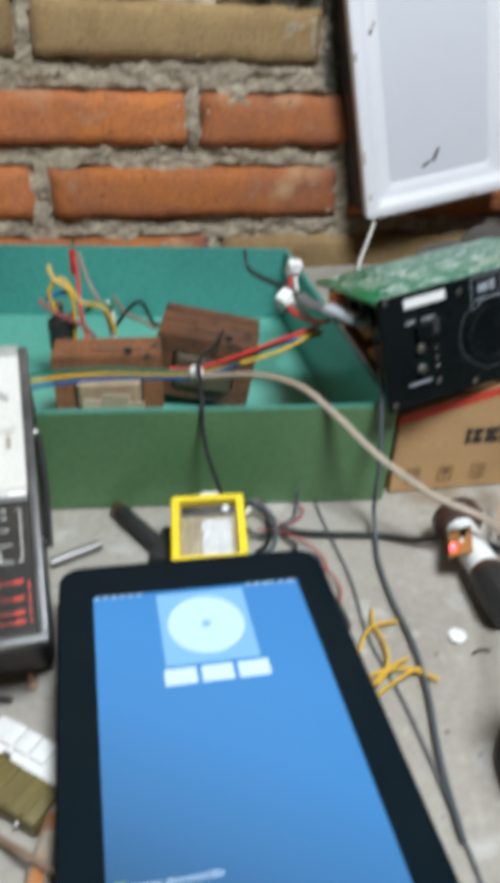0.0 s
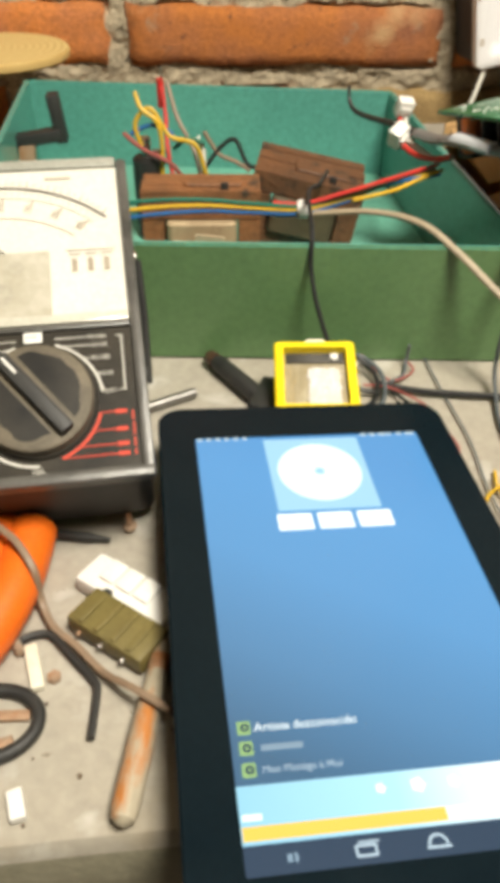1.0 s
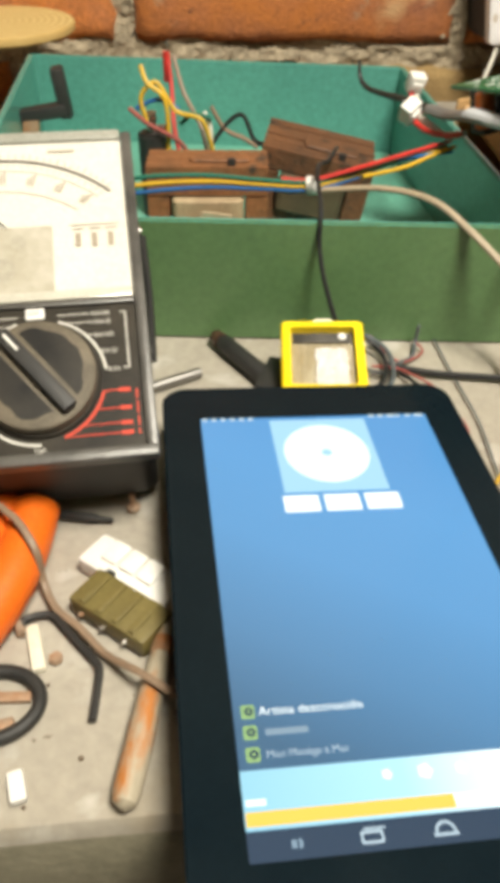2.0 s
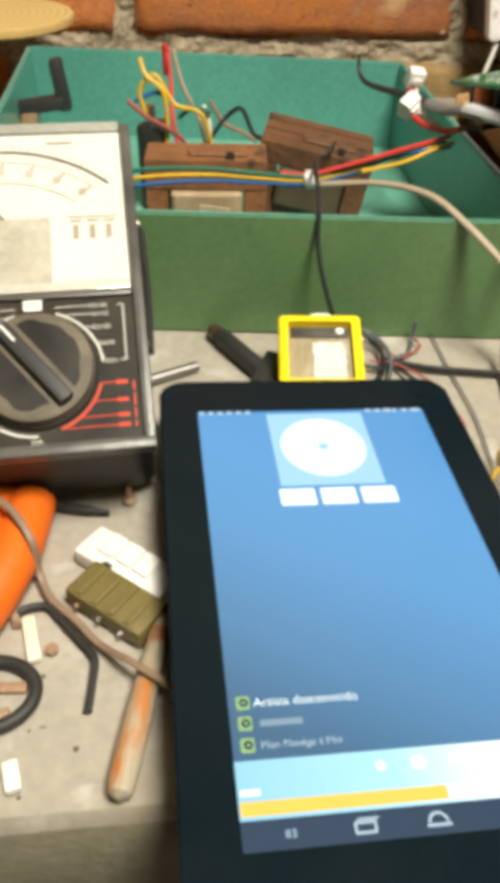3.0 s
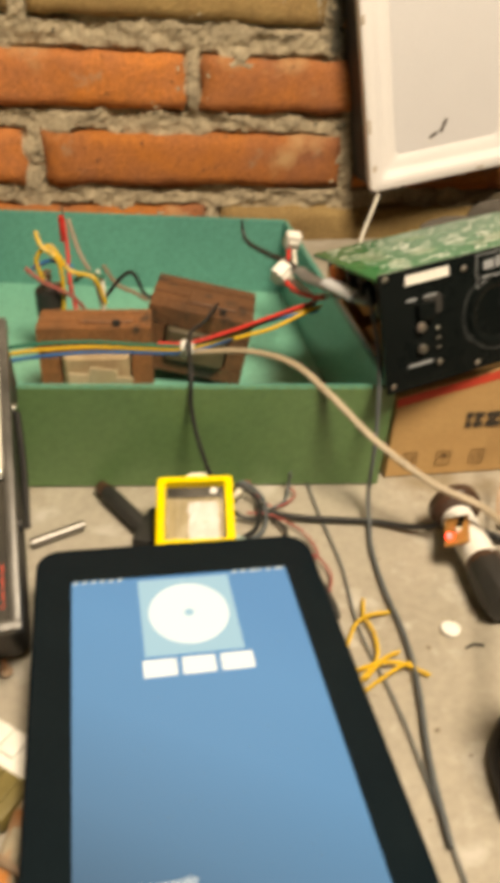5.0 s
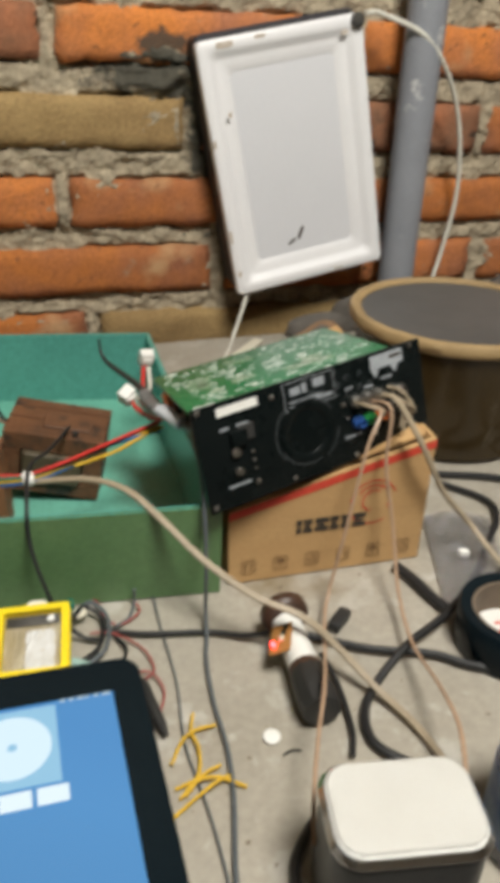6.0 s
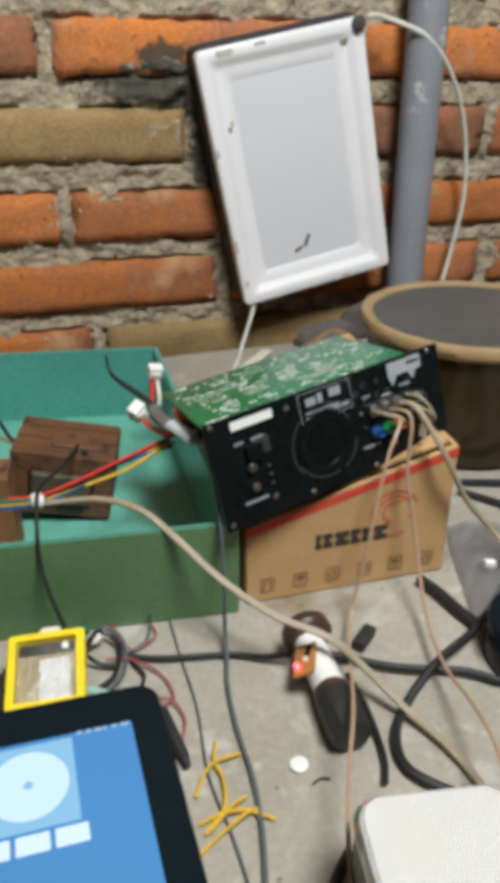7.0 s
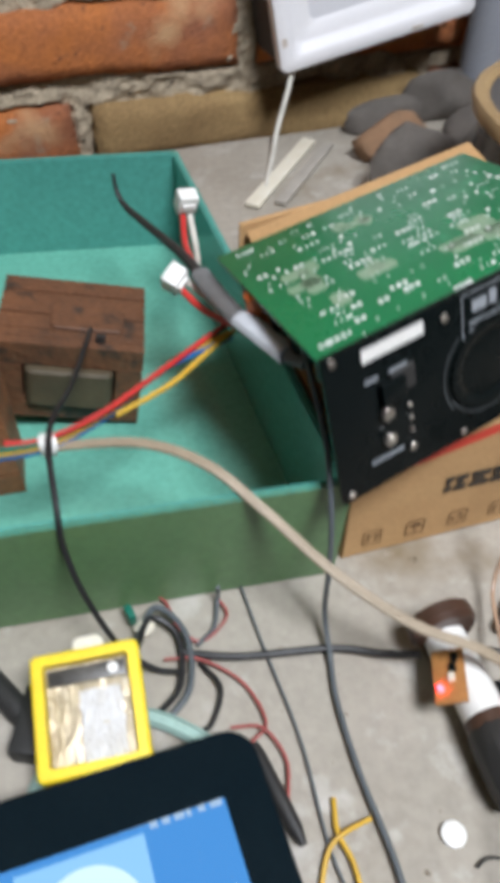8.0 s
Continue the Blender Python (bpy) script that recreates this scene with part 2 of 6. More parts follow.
def rounded(w, l, h, rad, at=(0, 0, 0), bevel=0.0, bm=None, corner=6, hole=None, turn=None):
    """A slab with rounded corners in plan; hole = (w, l, rad) cuts a window."""
    own = bmesh.new()

    def ring(w, l, rad, z):
        out = []
        for cx, cy, a0 in ((1, 1, 0), (-1, 1, 90), (-1, -1, 180), (1, -1, 270)):
            for i in range(corner + 1):
                a = radians(a0 + 90 * i / corner)
                out.append(own.verts.new((cx * (w / 2 - rad) + rad * math.cos(a), cy * (l / 2 - rad) + rad * math.sin(a), z)))
        return out

    def skin(a, b):
        for i in range(len(a)):
            own.faces.new((a[i], a[(i + 1) % len(a)], b[(i + 1) % len(b)], b[i]))

    e = bevel
    rings = [ring(w - 2 * e, l - 2 * e, max(rad - e, 1e-4), 0)]
    if e:
        rings += [ring(w, l, rad, e), ring(w, l, rad, h - e)]
    rings.append(ring(w - 2 * e, l - 2 * e, max(rad - e, 1e-4), h))
    for a, b in zip(rings, rings[1:]):
        skin(a, b)
    if hole:
        lo, hi = ring(*hole, 0), ring(*hole, h)
        skin(hi, lo)
        skin(rings[-1], hi)
        skin(lo, rings[0])
    else:
        own.faces.new(rings[0][::-1])
        own.faces.new(rings[-1])
    mm = Matrix.Translation(at) @ (turn if turn is not None else Matrix())
    bmesh.ops.transform(own, matrix=mm, verts=own.verts)
    return merge(bm, own)


def lathe(profile, segs=40, bm=None, at=(0, 0, 0), wobble=0.0, ring=False):
    own = bmesh.new()
    rings = []
    for r, z in profile:
        rings.append([own.verts.new((r * math.cos(2 * math.pi * i / segs) * (1 + wobble * noise.noise((i * 0.7, z * 40, r))),
                                     r * math.sin(2 * math.pi * i / segs), z)) for i in range(segs)])
    for a, b in zip(rings, rings[1:]):
        for i in range(segs):
            own.faces.new((a[i], a[(i + 1) % segs], b[(i + 1) % segs], b[i]))
    if ring:
        for i in range(segs):
            own.faces.new((rings[-1][i], rings[-1][(i + 1) % segs], rings[0][(i + 1) % segs], rings[0][i]))
    else:
        own.faces.new(rings[0][::-1])
        own.faces.new(rings[-1])
    bmesh.ops.translate(own, vec=at, verts=own.verts)
    return merge(bm, own)


def spline(points, steps=8):
    p = [Vector(q) for q in points]
    p = [p[0] * 2 - p[1]] + p + [p[-1] * 2 - p[-2]]
    out = []
    for i in range(1, len(p) - 2):
        a, b, c, d = p[i - 1:i + 3]
        for k in range(steps):
            t = k / steps
            out.append(0.5 * (2 * b + (c - a) * t + (2 * a - 5 * b + 4 * c - d) * t * t + (3 * b - a - 3 * c + d) * t ** 3))
    out.append(p[-2])
    return out


def tube(points, r, sides=8, steps=8, bm=None, flat=1.0, taper=None):
    """A cord along a smooth line through the points."""
    own = bmesh.new()
    line = spline(points, steps)
    rings = []
    side = None
    for i, q in enumerate(line):
        d = (line[min(i + 1, len(line) - 1)] - line[max(i - 1, 0)]).normalized()
        if side is None:
            side = d.cross(Vector((0, 0, 1)) if abs(d.z) < 0.9 else Vector((1, 0, 0))).normalized()
        side = (side - d * side.dot(d)).normalized()
        up = side.cross(d)
        rr = r if taper is None else r * (1 + (taper - 1) * i / (len(line) - 1))
        rings.append([own.verts.new(q + (side * math.cos(2 * math.pi * k / sides) + up * flat * math.sin(2 * math.pi * k / sides)) * rr) for k in range(sides)])
    for a, b in zip(rings, rings[1:]):
        for k in range(sides):
            own.faces.new((a[k], a[(k + 1) % sides], b[(k + 1) % sides], b[k]))
    own.faces.new(rings[0][::-1])
    own.faces.new(rings[-1])
    return merge(bm, own)


def arc(r, a0, a1, width, z, n=24, bm=None, centre=(0, 0)):
    """A flat printed arc."""
    own = bmesh.new()
    rows = []
    for i in range(n + 1):
        a = radians(a0 + (a1 - a0) * i / n)
        rows.append([own.verts.new((centre[0] + q * math.cos(a), centre[1] + q * math.sin(a), z)) for q in (r - width / 2, r + width / 2)])
    for a, b in zip(rows, rows[1:]):
        own.faces.new((a[0], a[1], b[1], b[0]))
    return merge(bm, own)


def plate(x0, y0, x1, y1, z, bm=None):
    own = bmesh.new()
    own.faces.new([own.verts.new(v) for v in ((x0, y0, z), (x1, y0, z), (x1, y1, z), (x0, y1, z))])
    return merge(bm, own)


def writing(name, text, size, mat, parent, m, label=""):
    cu = bpy.data.curves.new(name, "FONT")
    cu.body, cu.size = text, size
    tmp = bpy.data.objects.new(name, cu)
    scene.collection.objects.link(tmp)
    me = bpy.data.meshes.new_from_object(tmp.evaluated_get(bpy.context.evaluated_depsgraph_get()))
    bpy.data.objects.remove(tmp)
    me.materials.clear()
    me.materials.append(mat)
    ob = new(name, me)
    ob.parent, ob.matrix_basis = parent, m
    if label:
        ob["label"] = label
    return ob


# ---- room ----
WALL_Y = 0.866


def shell(name, x0, y0, z0, x1, y1, z1, mat, label, category):
    return solo(name, block(x1 - x0, y1 - y0, z1 - z0, ((x0 + x1) / 2, (y0 + y1) / 2, z0)), mat, label, category, kind="structure", smooth=False)


FLOOR_Z = -0.80
shell("floor", -1.6, -1.9, FLOOR_Z - 0.1, 2.1, 1.1, FLOOR_Z, FLOOR, "dark grey cement floor of the workshop", "floor")
shell("ceiling", -1.6, -1.9, 1.55, 2.1, 1.1, 1.65, CEILING, "pale plastered workshop ceiling", "ceiling")
shell("wall_west", -1.7, -1.9, FLOOR_Z, -1.6, 1.1, 1.55, PLASTER, "plain plastered side wall", "wall")
shell("wall_east", 2.1, -1.9, FLOOR_Z, 2.2, 1.1, 1.55, PLASTER, "plain plastered side wall", "wall")
shell("wall_south", -1.7, -2.0, FLOOR_Z, 2.2, -1.9, 1.55, PLASTER, "plain plastered wall behind the bench", "wall")


ROWS_OF_BRICKS = (
    (-0.098, -0.052, ((-0.50, -0.222, 0), (-0.203, 0.085, 2), (0.103, 0.39, 0), (0.408, 0.69, 0), (0.708, 1.0, 2))),
    (-0.028, 0.017, ((-0.46, -0.16, 0), (-0.142, 0.113, 0), (0.130, 0.418, 1), (0.436, 0.72, 2), (0.738, 1.02, 0))),
    (0.0385, 0.0865, ((-0.36, -0.060, 0), (-0.041, 0.251, 0), (0.270, 0.568, 0), (0.588, 0.87, 0), (0.888, 1.12, 2))),
    (0.109, 0.1555, ((-0.50, -0.222, 0), (-0.203, 0.0925, 0), (0.109, 0.40, 0), (0.418, 0.70, 0), (0.718, 1.0, 0))),
    (0.1835, 0.2315, ((-0.345, -0.057, 1), (-0.041, 0.2235, 1), (0.242, 0.553, 2), (0.569, 0.85, 0), (0.868, 1.12, 1))),
    (0.2590, 0.3055, ((-0.50, -0.212, 0), (-0.195, 0.093, 2), (0.107, 0.394, 0), (0.412, 0.70, 0), (0.718, 1.0, 0))),
    (0.3330, 0.3800, ((-0.35, -0.06, 0), (-0.042, 0.24, 0), (0.258, 0.54, 1), (0.558, 0.84, 0), (0.858, 1.1, 0))),
    (0.4080, 0.4550, ((-0.48, -0.19, 1), (-0.172, 0.11, 0), (0.128, 0.41, 2), (0.428, 0.71, 0), (0.728, 1.0, 1))),
    (0.4830, 0.5300, ((-0.35, -0.06, 0), (-0.042, 0.24, 1), (0.258, 0.54, 0), (0.558, 0.84, 0), (0.858, 1.1, 0))),
)


def rough_sheet(x0, x1, z0, z1, nx, nz, y, deep):
    """Uneven mortar bed: an upright sheet with lumps and with narrow gaps along the bricks."""
    verts, faces = [], []
    for j in range(nz + 1):
        for i in range(nx + 1):
            x, z = x0 + (x1 - x0) * i / nx, z0 + (z1 - z0) * j / nz
            d = deep * (noise.fractal((x * 38, 3.1, z * 46), 0.55, 2.1, 6) * 0.8 + 0.9 * noise.noise((x * 9, 0.3, z * 12)))
            d += 0.0009 * noise.noise((x * 260, 1.7, z * 300))
            level = z + 0.022 * (x - 0.1)
            gap = 9.0
            for b0, b1, row in ROWS_OF_BRICKS:
                if b0 - 0.01 < level < b1 + 0.01:
                    for a0, a1, kind in row:
                        if a0 - 0.01 < x < a1 + 0.01:
                            gap = min(gap, max(a0 - x, x - a1, b0 - level, level - b1))
            if -0.004 < gap < 0.0032 and noise.noise((x * 22, 5.5, z * 30)) > 0.0:
                d -= 0.0075
            d += 0.0135 * math.exp(-((x - 0.205) / 0.042) ** 4 - ((z - 0.252) / 0.022) ** 4) * (0.75 + 0.6 * noise.noise((x * 45, 8.0, z * 45)))
            verts.append((x, y - d, z))
    for j in range(nz):
        for i in range(nx):
            a = j * (nx + 1) + i
            faces.append((a, a + 1, a + nx + 2, a + nx + 1))
    me = bpy.data.meshes.new("mortar")
    me.from_pydata(verts, [], faces)
    me.materials.append(MORTAR)
    for p in me.polygons:
        p.use_smooth = True
    return me


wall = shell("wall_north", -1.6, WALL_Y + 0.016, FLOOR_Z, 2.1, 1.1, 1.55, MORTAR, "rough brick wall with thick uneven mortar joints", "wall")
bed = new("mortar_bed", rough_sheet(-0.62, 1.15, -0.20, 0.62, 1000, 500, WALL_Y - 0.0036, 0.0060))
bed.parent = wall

# ---- bench ----
bench = thing("workbench", pose(0, 0, 0), "grey cement workbench slab with stains and a worn front edge", "workbench", kind="structure")


def slab_mesh():
    bm = bmesh.new()
    nx, ny = 110, 46
    x0, x1, y0, y1 = -1.0, 1.5, 0.1915, 0.802
    grid = []
    for j in range(ny + 1):
        row = []
        for i in range(nx + 1):
            x, y = x0 + (x1 - x0) * i / nx, y0 + (y1 - y0) * (j / ny)
            if j == 0:
                y += 0.0006 * noise.noise((x * 30, 0, 0)) + 0.0009 * noise.noise((x * 120, 2, 0))
            row.append(bm.verts.new((x, y, -0.0008 + 0.0006 * noise.noise((x * 14, y * 14, 0)))))
        grid.append(row)
    for j in range(ny):
        for i in range(nx):
            bm.faces.new((grid[j][i], grid[j][i + 1], grid[j + 1][i + 1], grid[j + 1][i]))
    lip = [bm.verts.new((v.co.x, v.co.y - 0.003, v.co.z - 0.004)) for v in grid[0]]
    low = [bm.verts.new((v.co.x, v.co.y - 0.003 + 0.002 * noise.noise((v.co.x * 40, 7, 0)), -0.054)) for v in grid[0]]
    back = [bm.verts.new((v.co.x, y1, -0.054)) for v in grid[0]]
    for i in range(nx):
        bm.faces.new((grid[0][i], lip[i], lip[i + 1], grid[0][i + 1]))
        bm.faces.new((lip[i], low[i], low[i + 1], lip[i + 1]))
        bm.faces.new((low[i], back[i], back[i + 1], low[i + 1]))
        bm.faces.new((back[i], grid[ny][i], grid[ny][i + 1], back[i + 1]))
    return bm


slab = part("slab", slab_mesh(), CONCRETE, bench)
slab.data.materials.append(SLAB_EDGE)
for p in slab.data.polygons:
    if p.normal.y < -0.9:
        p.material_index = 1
for x in (-0.85, 0.35, 1.35):
    part("pier", block(0.2, 0.45, -FLOOR_Z - 0.0535, (x, 0.55, FLOOR_Z), 0.008), PLASTER, bench)

# ---- pipe ----
pipe = thing("drain_pipe", pose(0.455, 0.82, FLOOR_Z), "grey plastic pipe with paint splashes standing by the wall", "pipe")
part("tube", can(0.0195, 1.55 - FLOOR_Z, segs=40), PIPE, pipe)
part("collar", can(0.0225, 0.045, (0, 0, 0.62 - FLOOR_Z), segs=40, bevel=0.002), PIPE, pipe)

# ---- ceiling lamp ----
lamp = thing("ceiling_lamp", pose(*LAMP), "white lamp with a round shade hanging from the ceiling", "lamp")
part("cord", can(0.004, 0.29, (0, 0, 0.01), segs=10), WHITE, lamp)
part("shade", lathe([(0.02, 0.02), (0.03, 0.015), (0.12, -0.05), (0.118, -0.05), (0.03, 0.01)], ring=True), WHITE, lamp)
part("bulb", lathe([(0.012, -0.005), (0.02, -0.02), (0.028, -0.04), (0.02, -0.062), (0.004, -0.068)]), glowing("lamp_glow", (1.0, 0.86, 0.68), 6.0), lamp)


# ---- green box ----
def walls_between(corners, h, t, z0):
    """Upright boards round a plan of four corners, as one mesh each."""
    out = []
    c = Vector((sum(p[0] for p in corners) / 4, sum(p[1] for p in corners) / 4, 0))
    inner = []
    for p in corners:
        d = Vector((p[0], p[1], 0)) - c
        inner.append(Vector((p[0] - math.copysign(t, d.x), p[1] - math.copysign(t, d.y), 0)))
    for i in range(4):
        j = (i + 1) % 4
        bm = bmesh.new()
        quad = [Vector((*corners[i], 0)), Vector((*corners[j], 0)), inner[j], inner[i]]
        lo = [bm.verts.new((q.x, q.y, z0)) for q in quad]
        hi = [bm.verts.new((q.x, q.y, z0 + h)) for q in quad]
        bm.faces.new(lo[::-1])
        bm.faces.new(hi)
        for k in range(4):
            bm.faces.new((lo[k], lo[(k + 1) % 4], hi[(k + 1) % 4], hi[k]))
        bmesh.ops.bevel(bm, geom=[e for e in bm.edges if e.verts[0].co.z > z0 + h / 2 and e.verts[1].co.z > z0 + h / 2], offset=0.0009, segments=2, affect="EDGES")
        out.append(bm)
    return out


BOX = ((-0.116, 0.4365), (0.150, 0.4055), (0.153, 0.665), (-0.116, 0.714))
BOX_H = 0.064
green_box = thing("storage_box", pose(0, 0, 0), "open green painted box holding wires and old transformers", "box")


def two_sided(bm, c, name, label):
    """A board painted olive outside and teal inside and on its rim."""
    ob = part(name, bm, GREEN_OUT, green_box, label, smooth=False)
    ob.data.materials.append(GREEN_IN)
    for v in ob.data.vertices:
        if v.co.z > 0.03 and v.co.y < 0.45:
            v.co.y -= 0.005  # the front leans out
    centre = Vector((0.018, 0.545, 0.05))
    for p in ob.data.polygons:
        if p.normal.z > 0.3 or (centre - p.center).dot(p.normal) > 0:
            p.material_index = 1
    return ob


for bm, name in zip(walls_between(BOX, BOX_H, 0.0035, 0.0005), ("front_board", "side_board", "back_board", "side_board")):
    two_sided(bm, None, name, "")
bmf = bmesh.new()
lo = [bmf.verts.new((x * 0.985, 0.545 + (y - 0.545) * 0.975, 0.001)) for x, y in BOX]
hi = [bmf.verts.new((x * 0.985, 0.545 + (y - 0.545) * 0.975, 0.005)) for x, y in BOX]
bmf.faces.new(hi)
bmf.faces.new(lo[::-1])
for k in range(4):
    bmf.faces.new((lo[k], lo[(k + 1) % 4], hi[(k + 1) % 4], hi[k]))
# box floor colour, lighter and a little glossier than the boards' teal
GREEN_FLOOR = material("paler_teal", (0.17, 0.45, 0.345), (0.13, 0.37, 0.29), 0.18, scale=11, fine=300, bump=0.05,
                       stain=(0.10, 0.30, 0.24), stain_scale=18, stain_at=0.66)
part("box_floor", bmf, GREEN_FLOOR, green_box, "paler glossy floor", smooth=False)

# ---- carton ----
carton = thing("carton", pose(0.2195, 0.488, 0, 0, 0, -1.5), "brown corrugated carton with red edge stripe and printed marks", "carton")
CW, CD, CH = 0.123, 0.155, 0.086
CL = 0.052  # height at the crushed side
t = 0.003


def sloped(w, d, h0, h1, at):
    """A board whose top runs from height h0 to h1."""
    bm = bmesh.new()
    lo = [bm.verts.new((at[0] + x, at[1] + y, at[2])) for x, y in ((-w / 2, -d / 2), (w / 2, -d / 2), (w / 2, d / 2), (-w / 2, d / 2))]
    hi = [bm.verts.new((v.co.x, v.co.y, at[2] + (h0 if v.co.x < at[0] else h1))) for v in lo]
    bm.faces.new(lo[::-1])
    bm.faces.new(hi)
    for k in range(4):
        bm.faces.new((lo[k], lo[(k + 1) % 4], hi[(k + 1) % 4], hi[k]))
    bmesh.ops.bevel(bm, geom=bm.edges, offset=0.0006, segments=1, affect="EDGES")
    return bm


part("front_panel", sloped(CW, t, CL, CH, (0, -CD / 2, 0)), CARD, carton)
part("back_panel", sloped(CW, t, 0.070, CH, (0, CD / 2, 0)), CARD, carton)
for sx, h in ((-1, CL), (1, CH)):
    part("side_panel", block(t, CD - t - 0.0004, h, (sx * (CW / 2 - t / 2), 0, 0), 0.0008), CARD, carton)
part("bottom_panel", block(CW - 2 * t - 0.0004, CD - t - 0.0004, t, (0, 0, 0.0005)), CARD, carton)
SLOPE = math.degrees(math.atan2(CH - CL, CW))
for sy in (-1, 1):
    part("flap", block(CW - 0.004, CD * 0.46, t * 0.8, (0, sy * CD * 0.25, (CL + CH) / 2 + 0.0002 + (sy + 1) * 0.004), 0.0006, turn=pose(0, 0, 0, (sy + 1) * 3, -SLOPE, 0)), CARD, carton, "folded top flap")
FY = -CD / 2 - t / 2 - 0.0004
UP = pose(0, FY, 0, 90, 0, 0)
bm = bmesh.new()
bm.faces.new([bm.verts.new(v) for v in ((-CW / 2, CL - 0.0065, 0), (CW / 2, CH - 0.0065, 0), (CW / 2, CH - 0.0012, 0), (-CW / 2, CL - 0.0012, 0))])
part("red_stripe", bm, RED, carton, "red printed stripe along the top edge", m=UP)
for x0, w in ((-0.021, 0.0035), (-0.0165, 0.0055), (-0.0095, 0.0085), (0.0000, 0.0055), (0.0068, 0.0060), (0.0142, 0.0080)):
    bm = plate(x0, 0.031, x0 + w, 0.0345, 0.0002)
    bm = plate(x0 + w * 0.15, 0.0347, x0 + w * 0.7, 0.0368, 0.0002, bm)
    bm = plate(x0, 0.037, x0 + w, 0.0405, 0.0002, bm)
    part("printed_bar", bm, DARK_PRINT, carton, "dark printed shape", m=UP)
bm = None
for r, a0, a1 in ((0.014, 20, 200), (0.0105, -30, 150), (0.007, 60, 260), (0.016, 210, 300)):
    bm = arc(r, a0, a1, 0.0009, 0.0001, bm=bm, centre=(0.026, 0.048))
part("printed_swirl", bm, RED, carton, "red line drawing", m=UP)
for i in range(6):
    x = -0.049 + i * 0.0196
    bm = rounded(0.0085, 0.0095, 0.0001, 0.001, (x, 0.0115, 0.0001), hole=(0.0075, 0.0085, 0.0008))
    if i % 3 == 0:
        for dx in (-0.0018, 0.0018):
            bm = plate(x + dx - 0.0004, 0.0085, x + dx + 0.0004, 0.0135, 0.0002, bm)
            bm = plate(x + dx - 0.001, 0.0125, x + dx + 0.001, 0.0135, 0.0002, bm)
    elif i % 3 == 1:
        bm = arc(0.0016, 0, 180, 0.0022, 0.0002, bm=bm, centre=(x, 0.0118))
        bm = plate(x - 0.0003, 0.0085, x + 0.0003, 0.012, 0.0002, bm)
    else:
        bm = arc(0.0022, 20, 120, 0.0009, 0.0002, bm=bm, centre=(x, 0.0113))
        bm = arc(0.0022, 150, 240, 0.0009, 0.0002, bm=bm, centre=(x, 0.0113))
        bm = arc(0.0022, 270, 360, 0.0009, 0.0002, bm=bm, centre=(x, 0.0113))
    part("handling_mark", bm, FAINT_PRINT, carton, m=UP)

# ---- amplifier plate ----
# the loose things stand in a plan turned a little against the wall
BENCH_PLAN = Matrix.Translation((0, -0.0156, 0)) @ pose(0, 0, 0, 0, 0, 1.35) @ Matrix.Scale(1.0415, 4)
PLAN = BENCH_PLAN
amp = thing("amplifier_module", pose(0.1452, 0.3876, 0.0626, -14.2, -5.6, 12.3), "black amplifier plate with jacks and green circuit board on carton", "amplifier")
AW, AH = 0.1405, 0.0556
part("face_plate", block(AW, 0.0022, AH, (AW / 2, 0, 0), 0.0006), BLACK, amp, "black printed metal plate")
AF = pose(0, -0.0014, 0, 90, 0, 0)
part("heat_opening", lathe([(0.0165, 0.0), (0.0165, 0.0008), (0.0145, 0.0011), (0.0125, 0.0006), (0.0118, 0.0001)], ring=True), BLACK, amp, "round black vent ring", m=AF @ pose(0.062, 0.026, 0))
part("paper_label", plate(0.013, 0.0485, 0.036, 0.0530, 0.0002), WHITE, amp, "white blank strip label", m=AF)
LABEL_GREY = material("label_grey", (0.30, 0.32, 0.34), (0.2, 0.21, 0.23), 0.5, scale=200, bump=0.0)
LABEL_PALE = material("label_pale", (0.34, 0.36, 0.38), (0.24, 0.26, 0.28), 0.5, scale=200, bump=0.0)
bm = plate(0.1060, 0.0465, 0.1275, 0.0540, 0.0002)
for x in (0.1085, 0.1215):
    own = bmesh.new()
    own.faces.new([own.verts.new(v) for v in ((x - 0.0026, 0.0464, 0.0002), (x, 0.0415, 0.0002), (x + 0.0026, 0.0464, 0.0002))])
    bm = merge(bm, own)
part("rating_label", bm, LABEL_PALE, amp, "pale rating label with two triangles", m=AF, smooth=False)
part("label_bar", plate(0.1185, 0.0500, 0.1262, 0.0520, 0.0003), DARK_PRINT, amp, m=AF, smooth=False)
FAINT_GREY = material("faint_grey_print", (0.055, 0.062, 0.065), (0.025, 0.03, 0.032), 0.4, scale=220, bump=0.0)
for r, a0, a1 in ((0.0178, 25, 110), (0.0192, 130, 215), (0.0178, 205, 290), (0.0192, 300, 350), (0.0205, 40, 85)):
    part("vent_mark", arc(r, a0, a1, 0.0007, 0.0002, 16, centre=(0.062, 0.026)), FAINT_GREY, amp, "faint grey curved print round the vent", m=AF, smooth=False)
for x, y in ((0.0895, 0.0475), (0.0985, 0.0475), (0.0895, 0.0405), (0.0975, 0.0405), (0.1040, 0.0405), (0.0845, 0.0445)):
    part("printed_sign", arc(0.0012, 0, 300, 0.0007, 0.0002, 10, centre=(x, y)), FAINT_GREY, amp, m=AF, smooth=False)
part("mains_inlet", rounded(0.0095, 0.0085, 0.0012, 0.001, (0.0265, 0.0372, 0.0), 0.0004), MATT_BLACK, amp, "dusty grey switch plate", m=AF)
bm = rounded(0.031, 0.0155, 0.0001, 0.001, (0.0665, 0.0465, 0.0001), hole=(0.0303, 0.0148, 0.0008))
